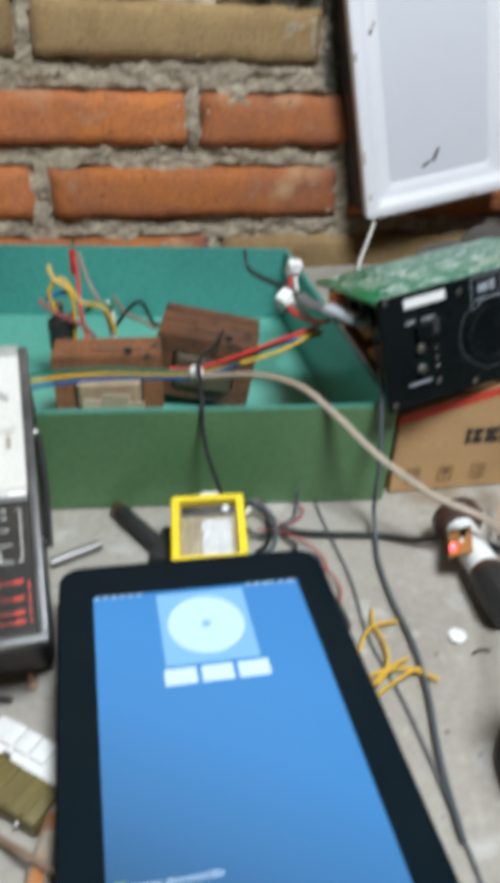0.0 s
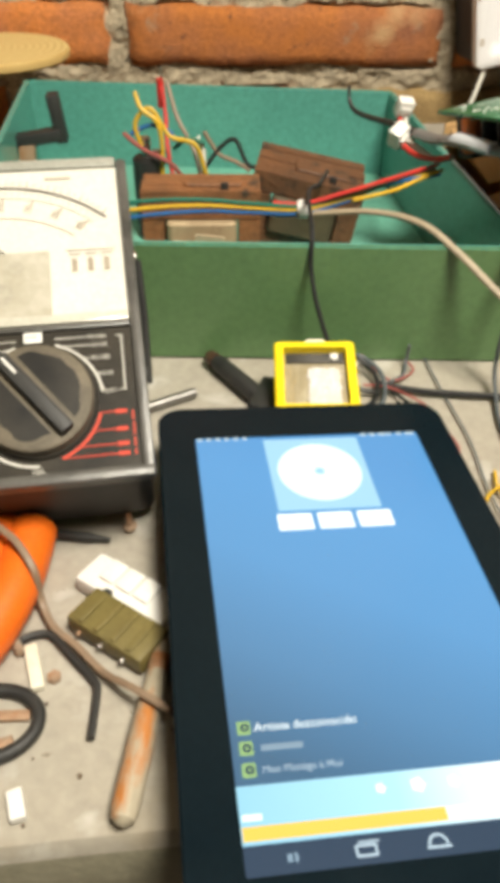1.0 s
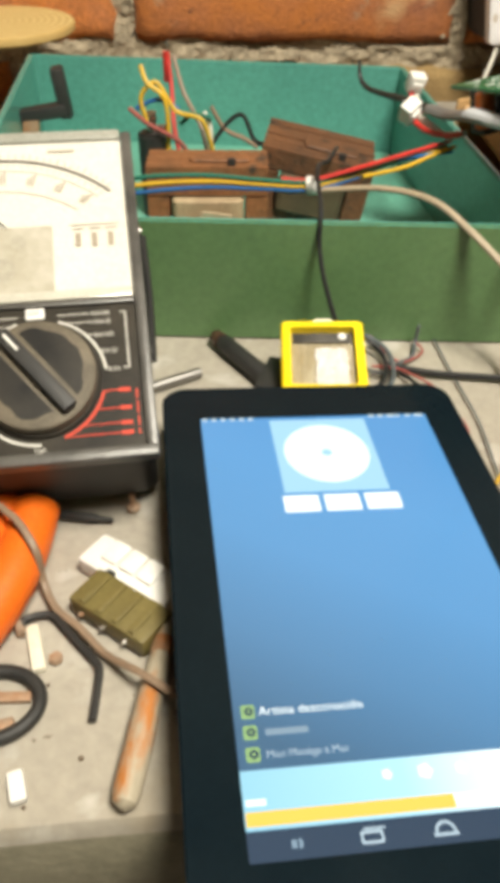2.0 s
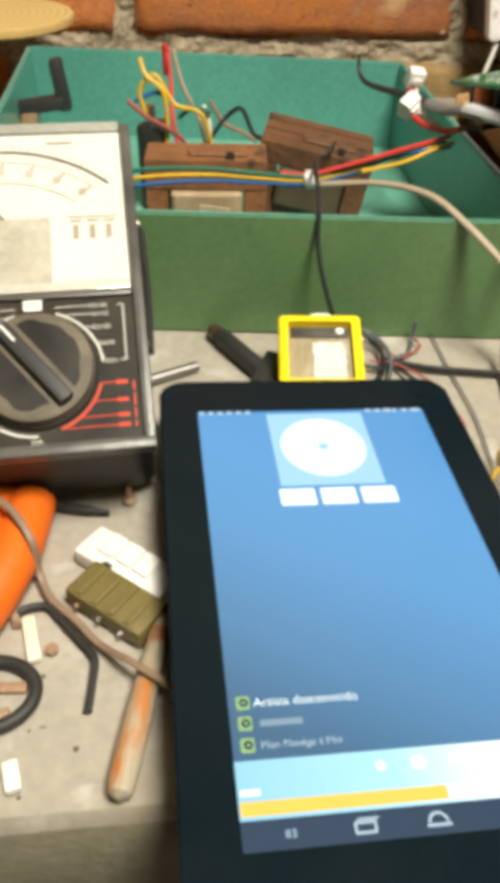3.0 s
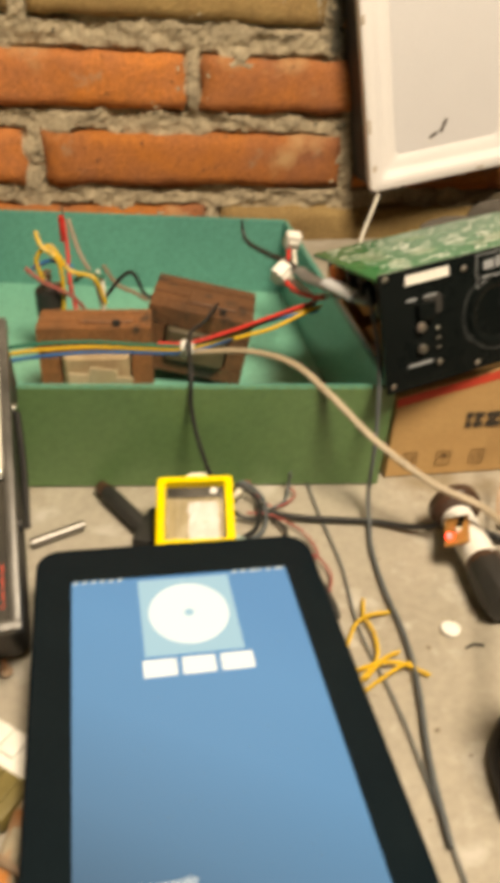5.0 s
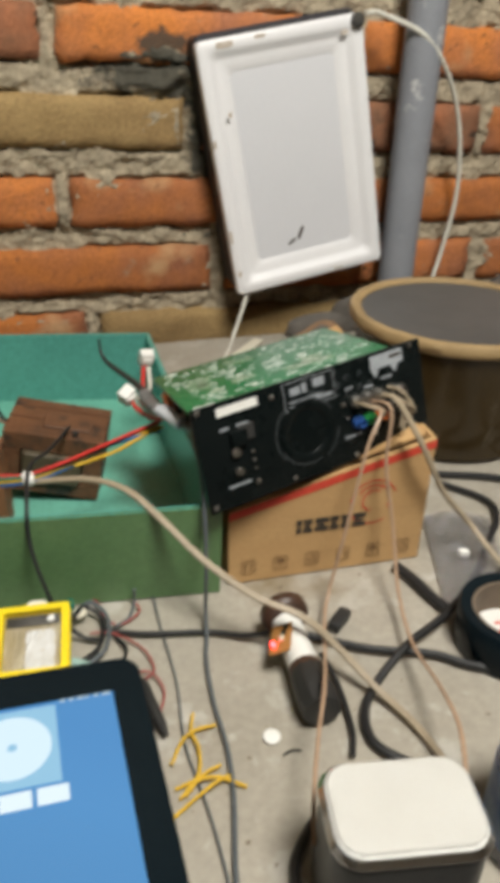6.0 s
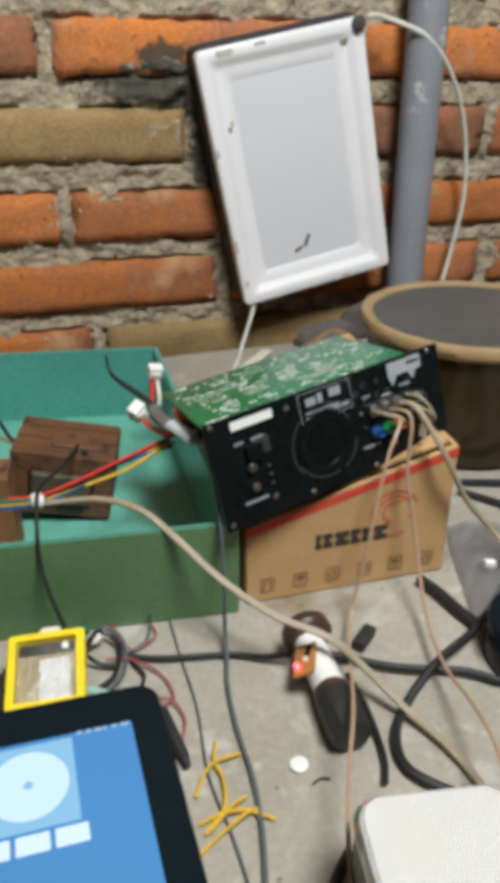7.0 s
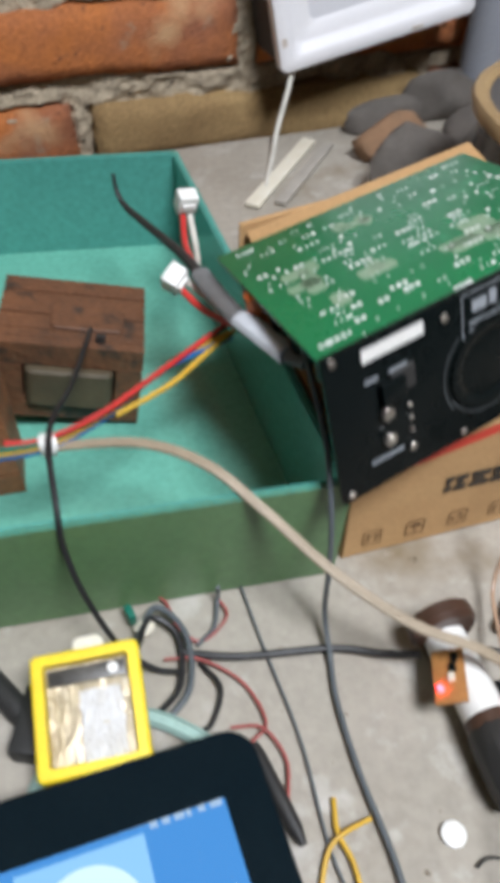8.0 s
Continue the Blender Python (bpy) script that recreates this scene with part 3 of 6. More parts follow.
for x, y, w, h in ((0.055, 0.047, 0.006, 0.004), (0.062, 0.047, 0.003, 0.005), (0.069, 0.048, 0.007, 0.0045), (0.054, 0.043, 0.02, 0.0012), (0.07, 0.041, 0.01, 0.002), (0.054, 0.0405, 0.012, 0.0011)):
    bm = plate(x, y, x + w, y + h, 0.0002, bm)
part("printed_panel", bm, LABEL_GREY, amp, "fine printed lines", m=AF)
for x, y, w in ((0.012, 0.0105, 0.013), (0.022, 0.041, 0.007), (0.013, 0.041, 0.005), (0.084, 0.014, 0.011), (0.1, 0.038, 0.006), (0.088, 0.0405, 0.005), (0.112, 0.04, 0.007)):
    part("printed_bar", plate(x, y, x + w, y + 0.0013, 0.0002), LABEL_GREY, amp, m=AF)
for x, y, r in ((0.019, 0.0285, 0.0023), (0.019, 0.0185, 0.0023), (0.0285, 0.0262, 0.0009), (0.0285, 0.0215, 0.0009), (0.0285, 0.017, 0.0009), (0.0285, 0.0095, 0.0016), (0.0855, 0.0335, 0.0012), (0.0868, 0.0255, 0.0009)):
    part("knob" if r > 0.002 else "screw", can(r, 0.003 if r > 0.002 else 0.0012, segs=16, bevel=r * 0.25), STEEL, amp, m=AF @ pose(x, y, 0))
for x, y in ((0.003, 0.0035), (0.003, 0.0535), (0.133, 0.0035), (0.133, 0.0535), (0.044, 0.05), (0.05, 0.0035), (0.09, 0.0035)):
    part("screw", can(0.0015, 0.0009, segs=14, bevel=0.0004), STEEL, amp, m=AF @ pose(x, y, 0))
part("switch", block(0.009, 0.008, 0.003, (0.022, 0.0355, 0), 0.0008), BLACK, amp, m=AF)
JACKS = [(0.093, 0.0335), (0.1005, 0.0335), (0.108, 0.0335), (0.093, 0.0215), (0.1005, 0.0215), (0.108, 0.0215), (0.122, 0.032), (0.122, 0.0215)]
JACK_MATS = [material("jack_blue", (0.03, 0.10, 0.35), rough=0.4), material("jack_green", (0.03, 0.30, 0.07), rough=0.4), material("jack_orange", (0.60, 0.15, 0.03), rough=0.4)]
for i, (x, y) in enumerate(JACKS):
    j = part("jack", lathe([(0.0033, 0), (0.0033, 0.003), (0.0024, 0.0034), (0.0022, 0.006), (0.0016, 0.006), (0.0016, 0.001)], 20), STEEL if i < 3 or i > 5 else JACK_MATS[i - 3], amp, m=AF @ pose(x, y, 0))
PCB_M = pose(0.001, 0.0012, AH - 0.004)
SKEW = Matrix(((1, 0.17, 0, 0), (0, 1, 0, 0), (0, 0, 1, 0), (0, 0, 0, 1)))  # the board's side runs askew


def skewed(bm):
    bmesh.ops.transform(bm, matrix=SKEW, verts=bm.verts)
    return bm



part("circuit_board", skewed(block(AW - 0.016, 0.094, 0.0016, (AW / 2 - 0.008, 0.0475, 0), 0.0002)), PCB, amp, "green circuit board, solder side up", m=PCB_M)
rng = random.Random(5)
bm = bmesh.new()
for i in range(230):
    row = rng.randrange(22)
    x, y = 0.004 + rng.random() * (AW - 0.026), 0.004 + row * 0.0040
    r = rng.choice((0.0004, 0.0005, 0.0006, 0.0008, 0.0011))
    for k in range(rng.choice((1, 1, 1, 2, 3))):
        can(r, 0.0006, (min(x + k * 0.0024, AW - 0.019), y, 0.0016), r * 0.35, 7, bm=bm)
ob = part("solder_joints", skewed(bm), SOLDER, amp, "bright solder joints", m=PCB_M)
tagged(ob, kind="stuff")
bm = bmesh.new()
for i in range(16):
    x, y = rng.choice(((0.02, 0.05), (0.045, 0.035), (0.05, 0.07), (0.02, 0.025), (0.08, 0.03)))
    rounded(0.004 + rng.random() * 0.012, 0.004 + rng.random() * 0.008, 0.0002, 0.0018, (x + rng.random() * 0.016 - 0.008, y + rng.random() * 0.014 - 0.007, 0.0016), bm=bm, corner=3)
tagged(part("tinned_copper", skewed(bm), FLUX, amp, "dull tinned copper areas", m=PCB_M), kind="stuff")
for x, y, w, l, h in ((0.02, 0.02, 0.016, 0.012, 0.022), (0.05, 0.03, 0.02, 0.016, 0.02), (0.085, 0.025, 0.022, 0.02, 0.018), (0.11, 0.03, 0.012, 0.02, 0.024), (0.03, 0.07, 0.03, 0.012, 0.02), (0.08, 0.07, 0.024, 0.02, 0.014)):
    part("component", block(w, l, h, (x, y, -h), 0.001), MATT_BLACK, amp, m=PCB_M)
for x, y in ((0.012, 0.03), (0.014, 0.045), (0.013, 0.06)):
    part("capacitor", can(0.0045, 0.016, (x, y, -0.016), bevel=0.001, segs=20), JACK_MATS[2] if y > 0.05 else BLACK, amp, m=PCB_M)


# ---- colours for cords ----
def cord(name, colour, rough=0.42):
    return material(name, colour, tuple(c * 0.7 for c in colour), rough, scale=90, fine=900, bump=0.05)


C_BLACK = cord("black_rubber", (0.014, 0.014, 0.015), 0.5)
C_GREY = cord("grey_rubber", (0.10, 0.115, 0.125), 0.5)
C_BEIGE = cord("beige_cord", (0.36, 0.29, 0.20), 0.5)
C_BROWN = cord("brown_cord", (0.26, 0.18, 0.12), 0.5)
C_COPPER = cord("clear_copper_cord", (0.42, 0.28, 0.185), 0.35)
C_RED = cord("red_wire", (0.60, 0.035, 0.03))
C_PINK = cord("faded_red_wire", (0.36, 0.09, 0.08))
C_YELLOW = cord("yellow_wire", (0.68, 0.42, 0.03))
C_BLUE = cord("blue_wire", (0.015, 0.12, 0.34))
C_GREEN = cord("green_wire", (0.012, 0.15, 0.10))
C_WHITE = cord("white_wire", (0.72, 0.70, 0.62))
C_TEAL = cord("pale_teal_cord", (0.36, 0.52, 0.47))
ORANGE = material("orange_rubber", (0.78, 0.15, 0.012), (0.66, 0.11, 0.01), 0.45, scale=60, bump=0.06)
OLIVE = material("olive_board", (0.17, 0.135, 0.045), (0.12, 0.095, 0.03), 0.5, scale=120, bump=0.12)
RUST = material("rusty_metal", (0.36, 0.30, 0.23), (0.36, 0.13, 0.03), 0.6, 0.25, scale=45, bump=0.25, amount=1.0)
WORN_WOOD = material("worn_stained_wood", (0.40, 0.35, 0.26), (0.30, 0.25, 0.18), 0.65, scale=55, bump=0.2, stain=(0.42, 0.15, 0.03), stain_scale=70, stain_at=0.53, stretch=(1, 1, 0.3))
PALE_WOOD = material("pale_wood", (0.72, 0.52, 0.24), (0.60, 0.40, 0.16), 0.6, scale=50, bump=0.1, stretch=(1, 6, 1))
STONE = material("grey_stone", (0.13, 0.115, 0.10), (0.055, 0.048, 0.042), 0.9, scale=40, bump=0.5)
CLEAR = material("clear_plastic", (0.72, 0.72, 0.72), (0.66, 0.66, 0.66), 0.18, alpha=0.25, scale=60, bump=0.1)
PAPER = material("aged_paper", (0.58, 0.47, 0.33), (0.45, 0.30, 0.17), 0.8, scale=60, bump=0.1)


def wire(name, points, r, mat, label, category="wire", sides=8, flat=1.0, group=""):
    return solo(name, tube(points, r, sides, flat=flat), mat, label, category, group=group)


# ---- tablet ----
SW, SL = 0.0863, 0.153
tablet = thing("tablet", pose(0.0408, 0.1750, 0.0234, -0.2, 2.9, -0.2), "black tablet computer with a lit blue music player screen", "tablet")
part("back_cover", rounded(0.1125, 0.190, 0.0165, 0.009, (0, SL / 2, -0.0182), 0.003), MATT_BLACK, tablet)
part("bezel", rounded(0.1138, 0.191, 0.0018, 0.0095, (0, SL / 2, -0.0018), 0.0006, hole=(SW, SL, 0.0005)), GLOSS_BLACK, tablet, "glossy black glass surround")
part("side_button", block(0.0012, 0.010, 0.003, (0.0567, 0.118, -0.009), 0.0005), BLACK, tablet)
part("side_button", block(0.0012, 0.018, 0.003, (0.0567, 0.10, -0.009), 0.0005), BLACK, tablet)


BLUES = ((0.04, (0.046, 0.120, 0.215)), (0.25, (0.068, 0.200, 0.38)), (0.50, (0.080, 0.262, 0.52)), (0.75, (0.080, 0.276, 0.56)), (0.98, (0.072, 0.262, 0.55)))
BAR = ((0.0, (0.27, 0.56, 0.72)), (0.45, (0.38, 0.70, 0.86)), (0.80, (0.85, 0.97, 1.0)))


def screen_glow(name, stops, slant, along, start, length):
    """Emission that changes along the screen."""
    m = bpy.data.materials.new(name)
    m.use_nodes = True
    n, l = m.node_tree.nodes, m.node_tree.links
    b = n["Principled BSDF"]
    b.inputs["Base Color"].default_value = (0.01, 0.01, 0.012, 1)
    b.inputs["Roughness"].default_value = 0.2
    tc, sp, dv, rp = n.new("ShaderNodeTexCoord"), n.new("ShaderNodeSeparateXYZ"), n.new("ShaderNodeMath"), n.new("ShaderNodeValToRGB")
    tilt = n.new("ShaderNodeMath")
    tilt.operation, tilt.inputs[1].default_value = "MULTIPLY_ADD", slant
    dv.operation, dv.inputs[1].default_value, dv.inputs[2].default_value = "MULTIPLY_ADD", 1 / length, -start / length
    l.new(tc.outputs["Object"], sp.inputs[0])
    l.new(sp.outputs["X" if along == "Y" else "Y"], tilt.inputs[0])
    l.new(sp.outputs[along], tilt.inputs[2])
    l.new(tilt.outputs[0], dv.inputs[0])
    l.new(dv.outputs[0], rp.inputs[0])
    while len(rp.color_ramp.elements) < len(stops):
        rp.color_ramp.elements.new(0.5)
    for e, (p, c) in zip(rp.color_ramp.elements, stops):
        e.position, e.color = p, (*c, 1)
    l.new(rp.outputs[0], b.inputs["Emission Color"])
    b.inputs["Emission Strength"].default_value = 1.0
    return m


part("screen", plate(-SW / 2, 0, SW / 2, SL, -0.0006), screen_glow("screen_glow", BLUES, 0.6, "Y", 0.0, SL), tablet, "lit screen with a blue gradient", smooth=False)
UI_WHITE = glowing("ui_white", (0.85, 0.97, 1.0), 0.95)
UI_SOFT = glowing("ui_soft", (0.75, 0.92, 1.0), 0.95)
UI_PALE = glowing("ui_pale", (0.35, 0.65, 0.86), 0.85)
UI_YELLOW = glowing("ui_yellow", (0.95, 0.60, 0.10), 0.9)
UI_GREEN = glowing("ui_green", (0.33, 0.56, 0.22), 0.75)
UI_DARK = glowing("ui_dark", (0.022, 0.058, 0.115), 0.7)
UI_GREY = glowing("ui_grey", (0.55, 0.72, 0.85), 0.7)
UI_DIM = glowing("ui_dim", (0.28, 0.42, 0.55), 0.7)
part("album_card", plate(-0.0178, 0.1125, 0.0184, 0.1508, -0.0003), UI_PALE, tablet, "pale square picture card", smooth=False)
part("album_disc", arc(0.0086, 0, 360, 0.0135, -0.00015, 48, centre=(0.0004, 0.132)), UI_SOFT, tablet, "white disc drawing", smooth=False)
for i in range(3):
    part("button", rounded(0.0119, 0.0075, 0.0001, 0.0006, (-0.0129 + i * 0.0138, 0.1072, -0.0003)), UI_WHITE, tablet, "white rectangular button", smooth=False)
bm = None
for i in range(6):
    bm = plate(-0.0425 + i * 0.0034, 0.1512, -0.0407 + i * 0.0034, 0.153, -0.0003, bm)
for i, w in enumerate((0.0022, 0.0022, 0.003, 0.0014, 0.002, 0.0035)):
    bm = plate(0.0205 + i * 0.0036, 0.1512, 0.0205 + i * 0.0036 + w, 0.153, -0.0003, bm)
tagged(part("status_row", bm, UI_GREY, tablet, "small pale status bar marks", smooth=False), kind="stuff")
for i, y in enumerate((0.0352, 0.0297, 0.0241)):
    icon = part("list_icon", rounded(0.0035, 0.0037, 0.0001, 0.0006, (-0.0394, y, -0.0003)), UI_GREEN, tablet, "small green square icon", smooth=False)
    part("icon_mark", arc(0.0008, 0, 360, 0.0007, -0.0001, 12, centre=(-0.0392, y)), UI_DARK, icon, smooth=False)
writing("list_text", "Artista desconocido", 0.0033, UI_WHITE, tablet, pose(-0.0367, 0.0341, -0.0003))
part("list_text_bar", plate(-0.0357, 0.0287, -0.0250, 0.0304, -0.0003), UI_DIM, tablet, smooth=False)
writing("list_text", "Mon Man\u00e8ge \u00e0 Moi", 0.0026, UI_GREY, tablet, pose(-0.0362, 0.0231, -0.0003))
part("player_bar", plate(-SW / 2, 0.0068, SW / 2, 0.0204, -0.0004), screen_glow("player_glow", BAR, 0.0, "X", -SW / 2, SW), tablet, "pale cyan player bar", smooth=False)
for x, r in ((-0.0083, 0.0013), (0.0011, 0.0019), (0.0102, 0.0015), (0.0190, 0.0015)):
    part("player_icon", arc(r * 0.55, 0, 360, r * 1.1, -0.0002, 5, centre=(x, 0.0166)), UI_WHITE, tablet, smooth=False)
part("time_mark", plate(-0.0425, 0.0121, -0.0378, 0.0136, -0.0002), UI_WHITE, tablet, smooth=False)
part("progress_track", plate(0.006, 0.0076, SW / 2 - 0.0005, 0.0108, -0.00025), UI_WHITE, tablet, smooth=False)
part("progress_bar", plate(-0.0428, 0.0076, 0.006, 0.0108, -0.0002), UI_YELLOW, tablet, "yellow progress bar", smooth=False)
part("navigation_bar", plate(-SW / 2, 0.0, SW / 2, 0.0067, -0.0004), UI_DARK, tablet, "dark navigation bar", smooth=False)
part("volume_icon", plate(-0.0334, 0.0024, -0.0322, 0.0042, -0.0002, arc(0.001, -60, 60, 0.0008, -0.0002, 8, centre=(-0.0322, 0.0033))), UI_DIM, tablet, smooth=False)
part("windows_icon", rounded(0.0052, 0.0028, 0.0001, 0.0005, (-0.0152, 0.0031, -0.0002), hole=(0.004, 0.0016, 0.0003), bm=plate(-0.0168, 0.0047, -0.0118, 0.0052, -0.0002)), UI_GREY, tablet, smooth=False)
part("home_icon", arc(0.0022, 0, 180, 0.0007, -0.0002, 10, plate(-0.0011, 0.0018, 0.0047, 0.0025, -0.0002), (0.0018, 0.0026)), UI_GREY, tablet, smooth=False)
part("back_icon", arc(0.0018, -90, 150, 0.0007, -0.0002, 12, centre=(0.0195, 0.0032)), UI_GREY, tablet, smooth=False)

# ---- multimeter ----
MW, ML, MT = 0.079, 0.138, 0.045
TILT_M = 28.0
meter = thing("multimeter", pose(-0.0530, 0.2895, 0.0423, TILT_M, 0, 1.9) @ Matrix.Diagonal((0.925, 0.962, 1, 1)), "black analogue multimeter with white dial leaning on the green box", "multimeter")
GREY_EDGE = material("worn_grey_plastic", (0.045, 0.043, 0.040), (0.15, 0.14, 0.125), 0.35, scale=50, bump=0.08)
part("case", rounded(MW - 0.003, ML - 0.003, MT - 0.005, 0.006, (0, ML / 2, -MT), 0.003), MATT_BLACK, meter)
bm = block(0.0042, ML - 0.003, 0.006, (MW / 2 - 0.0021, ML / 2 - 0.001, -0.006), 0.0012)
bm = block(0.0042, ML - 0.003, 0.006, (-MW / 2 + 0.0021, ML / 2 - 0.001, -0.006), 0.0012, bm=bm)
part("front_frame", block(MW, 0.0042, 0.0062, (0, 0.0021, -0.006), 0.0012, bm=bm), GREY_EDGE, meter, "worn grey front frame")
part("scale_panel", block(MW - 0.0086, 0.0022, 0.0032, (0, 0.0600, -0.0038), 0.0006), GREY_EDGE, meter)
PANEL_BLACK = material("dusty_panel", (0.014, 0.013, 0.012), (0.045, 0.038, 0.028), 0.4, scale=30, bump=0.03, amount=0.9, spec=0.2)
part("range_panel", plate(-MW / 2 + 0.004, 0.004, MW / 2 - 0.004, 0.0590, -0.0022), PANEL_BLACK, meter, smooth=False)
DIAL = material("dial_card", (0.68, 0.66, 0.60), (0.60, 0.57, 0.49), 0.5, scale=30, bump=0.02, coat=0.5)
part("dial_card", plate(-MW / 2 + 0.0043, 0.0612, MW / 2 - 0.0043, ML - 0.0050, -0.0025), DIAL, meter, "cream white dial card", smooth=False)
SMOKE = material("smoked_cover", (0.52, 0.49, 0.42), (0.33, 0.30, 0.22), 0.2, scale=75, bump=0.0, grain_amount=0.08, amount=0.8)
RIM = material("cloudy_rim", (0.34, 0.34, 0.30), (0.24, 0.24, 0.20), 0.25, scale=40, bump=0.0)
LIP = material("pale_clear_lip", (0.56, 0.54, 0.47), (0.44, 0.42, 0.35), 0.12, scale=60, bump=0.0)
part("cover_rim", block(MW - 0.0086, 0.0048, 0.0042, (0, ML - 0.0026, -0.0052), 0.0012), RIM, meter, "cloudy clear cover rim")
part("cover_lip", block(MW - 0.0088, 0.0040, 0.0022, (0, 0.0632, -0.0026), 0.0008), LIP, meter, "pale clear plastic cover lip")
part("movement_cover", rounded(0.0385, 0.0285, 0.0012, 0.001, (-0.0125, 0.0795, -0.0024), 0.0004), SMOKE, meter, "smoky cover over the movement")
SHADE = material("shaded_movement", (0.43, 0.405, 0.34), (0.34, 0.31, 0.24), 0.25, scale=70, bump=0.0)
for x, y, r in ((-0.020, 0.086, 0.0042), (-0.006, 0.0865, 0.0030), (-0.012, 0.075, 0.0050)):
    part("movement_shade", arc(r * 0.6, 0, 360, r * 0.8, -0.0011, 20, centre=(x, y)), SHADE, meter, "grey shape under the smoky cover", smooth=False)
PRINT_GREY = material("grey_print", (0.30, 0.25, 0.19), (0.40, 0.35, 0.28), 0.7, scale=200, bump=0.0)
DC = (-0.012, 0.0640)
part("scale_arc", arc(0.061, 47, 133, 0.0011, -0.0021, 48, centre=DC), material("scale_ink", (0.14, 0.12, 0.10), rough=0.7, bump=0.0), meter, "dark curved scale line", smooth=False)
bm = None
for i in range(33):
    a = 49 + 82 * i / 32
    bm = arc(0.0632, a, a + 0.35, 0.0014 if i % 4 else 0.0026, -0.0021, 1, bm, DC)
    bm = arc(0.0586, a, a + 0.3, 0.0012, -0.0021, 1, bm, DC)
part("scale_ticks", bm, PRINT_GREY, meter, "fine scale ticks", smooth=False)
bm = None
for i in range(7):
    a = 53 + 74 * i / 6
    for k in range(3):
        bm = arc(0.0528 - 0.0006 * k, a - 1.7 + k * 1.2, a - 1.0 + k * 1.2, 0.0058 - 0.0012 * k, -0.0021, 2, bm, DC)
tagged(part("scale_numerals", bm, PRINT_GREY, meter, "blurred grey numerals", smooth=False), kind="stuff")
bm = arc(0.0562, 49, 131, 0.00025, -0.0021, 36, None, DC)
part("thin_scale", arc(0.0465, 52, 128, 0.0003, -0.0021, 36, bm, DC), PRINT_GREY, meter, smooth=False)
bm = None
for i in range(3):
    bm = plate(0.0150 + i * 0.0062, 0.0842, 0.0172 + i * 0.0062, 0.0902, -0.0021, bm)
    bm = plate(0.0142 + i * 0.0062, 0.0917, 0.0184 + i * 0.0062, 0.0923, -0.0021, bm)
bm = plate(0.0130, 0.0936, 0.0318, 0.0940, -0.0021, bm)
part("dial_print", bm, PRINT_GREY, meter, "small grey printed columns", smooth=False)
part("logo_bar", plate(0.006, 0.1282, 0.0165, 0.1291, -0.0021), PRINT_GREY, meter, smooth=False)
part("pointer", tube([(-0.010, 0.0930, -0.0014), (-0.020, 0.1045, -0.0014), (-0.0325, 0.1180, -0.0014)], 0.0003, 5), BLACK, meter, "thin black pointer")
KX, KY = 0.0, 0.0308
part("dial_ring", lathe([(0.0214, 0), (0.0214, 0.001), (0.0209, 0.0016), (0.0203, 0.0016)], 48, ring=True, at=(KX, KY, -0.0022)), PANEL_BLACK, meter)
DUSTY = material("dusty_black_plastic", (0.15, 0.125, 0.09), (0.07, 0.06, 0.045), 0.7, scale=60, bump=0.15, amount=0.9)
WORN_BLACK = material("handled_black_plastic", (0.010, 0.010, 0.010), (0.05, 0.042, 0.03), 0.35, scale=40, bump=0.05)
knob = part("range_knob", lathe([(0.0204, 0), (0.0200, 0.0034), (0.0188, 0.0042)], 48, at=(KX, KY, -0.0004)), DUSTY, meter, "dusty round range knob")


def half_moon(r, cut, wave, seed):
    """A flat half disc with an uneven edge, to one side of the knob's grip."""
    own = bmesh.new()
    ring = []
    for i in range(27):
        a = math.asin(cut / r) + (math.pi - 2 * math.asin(cut / r)) * i / 26
        q = r * (1 + wave * noise.noise((math.cos(a) * 3, math.sin(a) * 3, seed)))
        ring.append(own.verts.new((q * math.cos(a), max(cut, q * math.sin(a)), 0)))
    own.faces.new(ring)
    return own


for turn, seed in ((128, 1.3), (-52, 6.1)):
    part("worn_patch", half_moon(0.0158, 0.0048, 0.16, seed), WORN_BLACK, knob, "black patch wiped clean of dust", smooth=False, m=pose(KX, KY, 0.0039, 0, 0, turn))
part("grip", block(0.0056, 0.037, 0.0040, (0, 0, 0.0038), 0.0014, turn=pose(0, 0, 0, 0, 0, 38)), MATT_BLACK, knob, m=pose(KX, KY, 0))
part("index_line", block(0.0009, 0.0075, 0.0003, (0, 0.0125, 0)), WHITE, knob, m=pose(KX, KY, 0.0079, 0, 0, 38))
PRINT_W = material("white_print", (0.62, 0.60, 0.55), rough=0.6, scale=200, bump=0.0)
AR = 0.0234
for a0, a1 in ((6, 72), (108, 150), (206, 270)):
    part("range_arc", arc(AR, a0, a1, 0.0009, -0.0019, 24, None, (KX, KY)), PRINT_W, meter, "white printed range arc", smooth=False)
for y, start, tx in ((0.0556, 0.0190, "RX10K"), (0.0522, 0.0204, "RX1K"), (0.0470, 0.0199, "RX100"), (0.0405, 0.0220, "RX10"), (0.0334, 0.0242, "RX1")):
    x0 = math.sqrt(max(0.0, AR ** 2 - (y - KY) ** 2))
    part("range_line", plate(max(x0, 0.007), y - 0.00018, start - 0.0004, y + 0.00018, -0.0019), PRINT_W, meter, smooth=False)
    writing("range_text", tx, 0.0024, PRINT_W, meter, pose(start, y - 0.0009, -0.0019))
    part("range_line", plate(-0.0262, y - 0.00018, -max(x0, 0.007), y + 0.00018, -0.0019), PRINT_W, meter, smooth=False)
bm = plate(0.0312, 0.0334, 0.0317, 0.0556, -0.0019)
bm = plate(0.0295, 0.0334, 0.0312, 0.0338, -0.0019, bm)
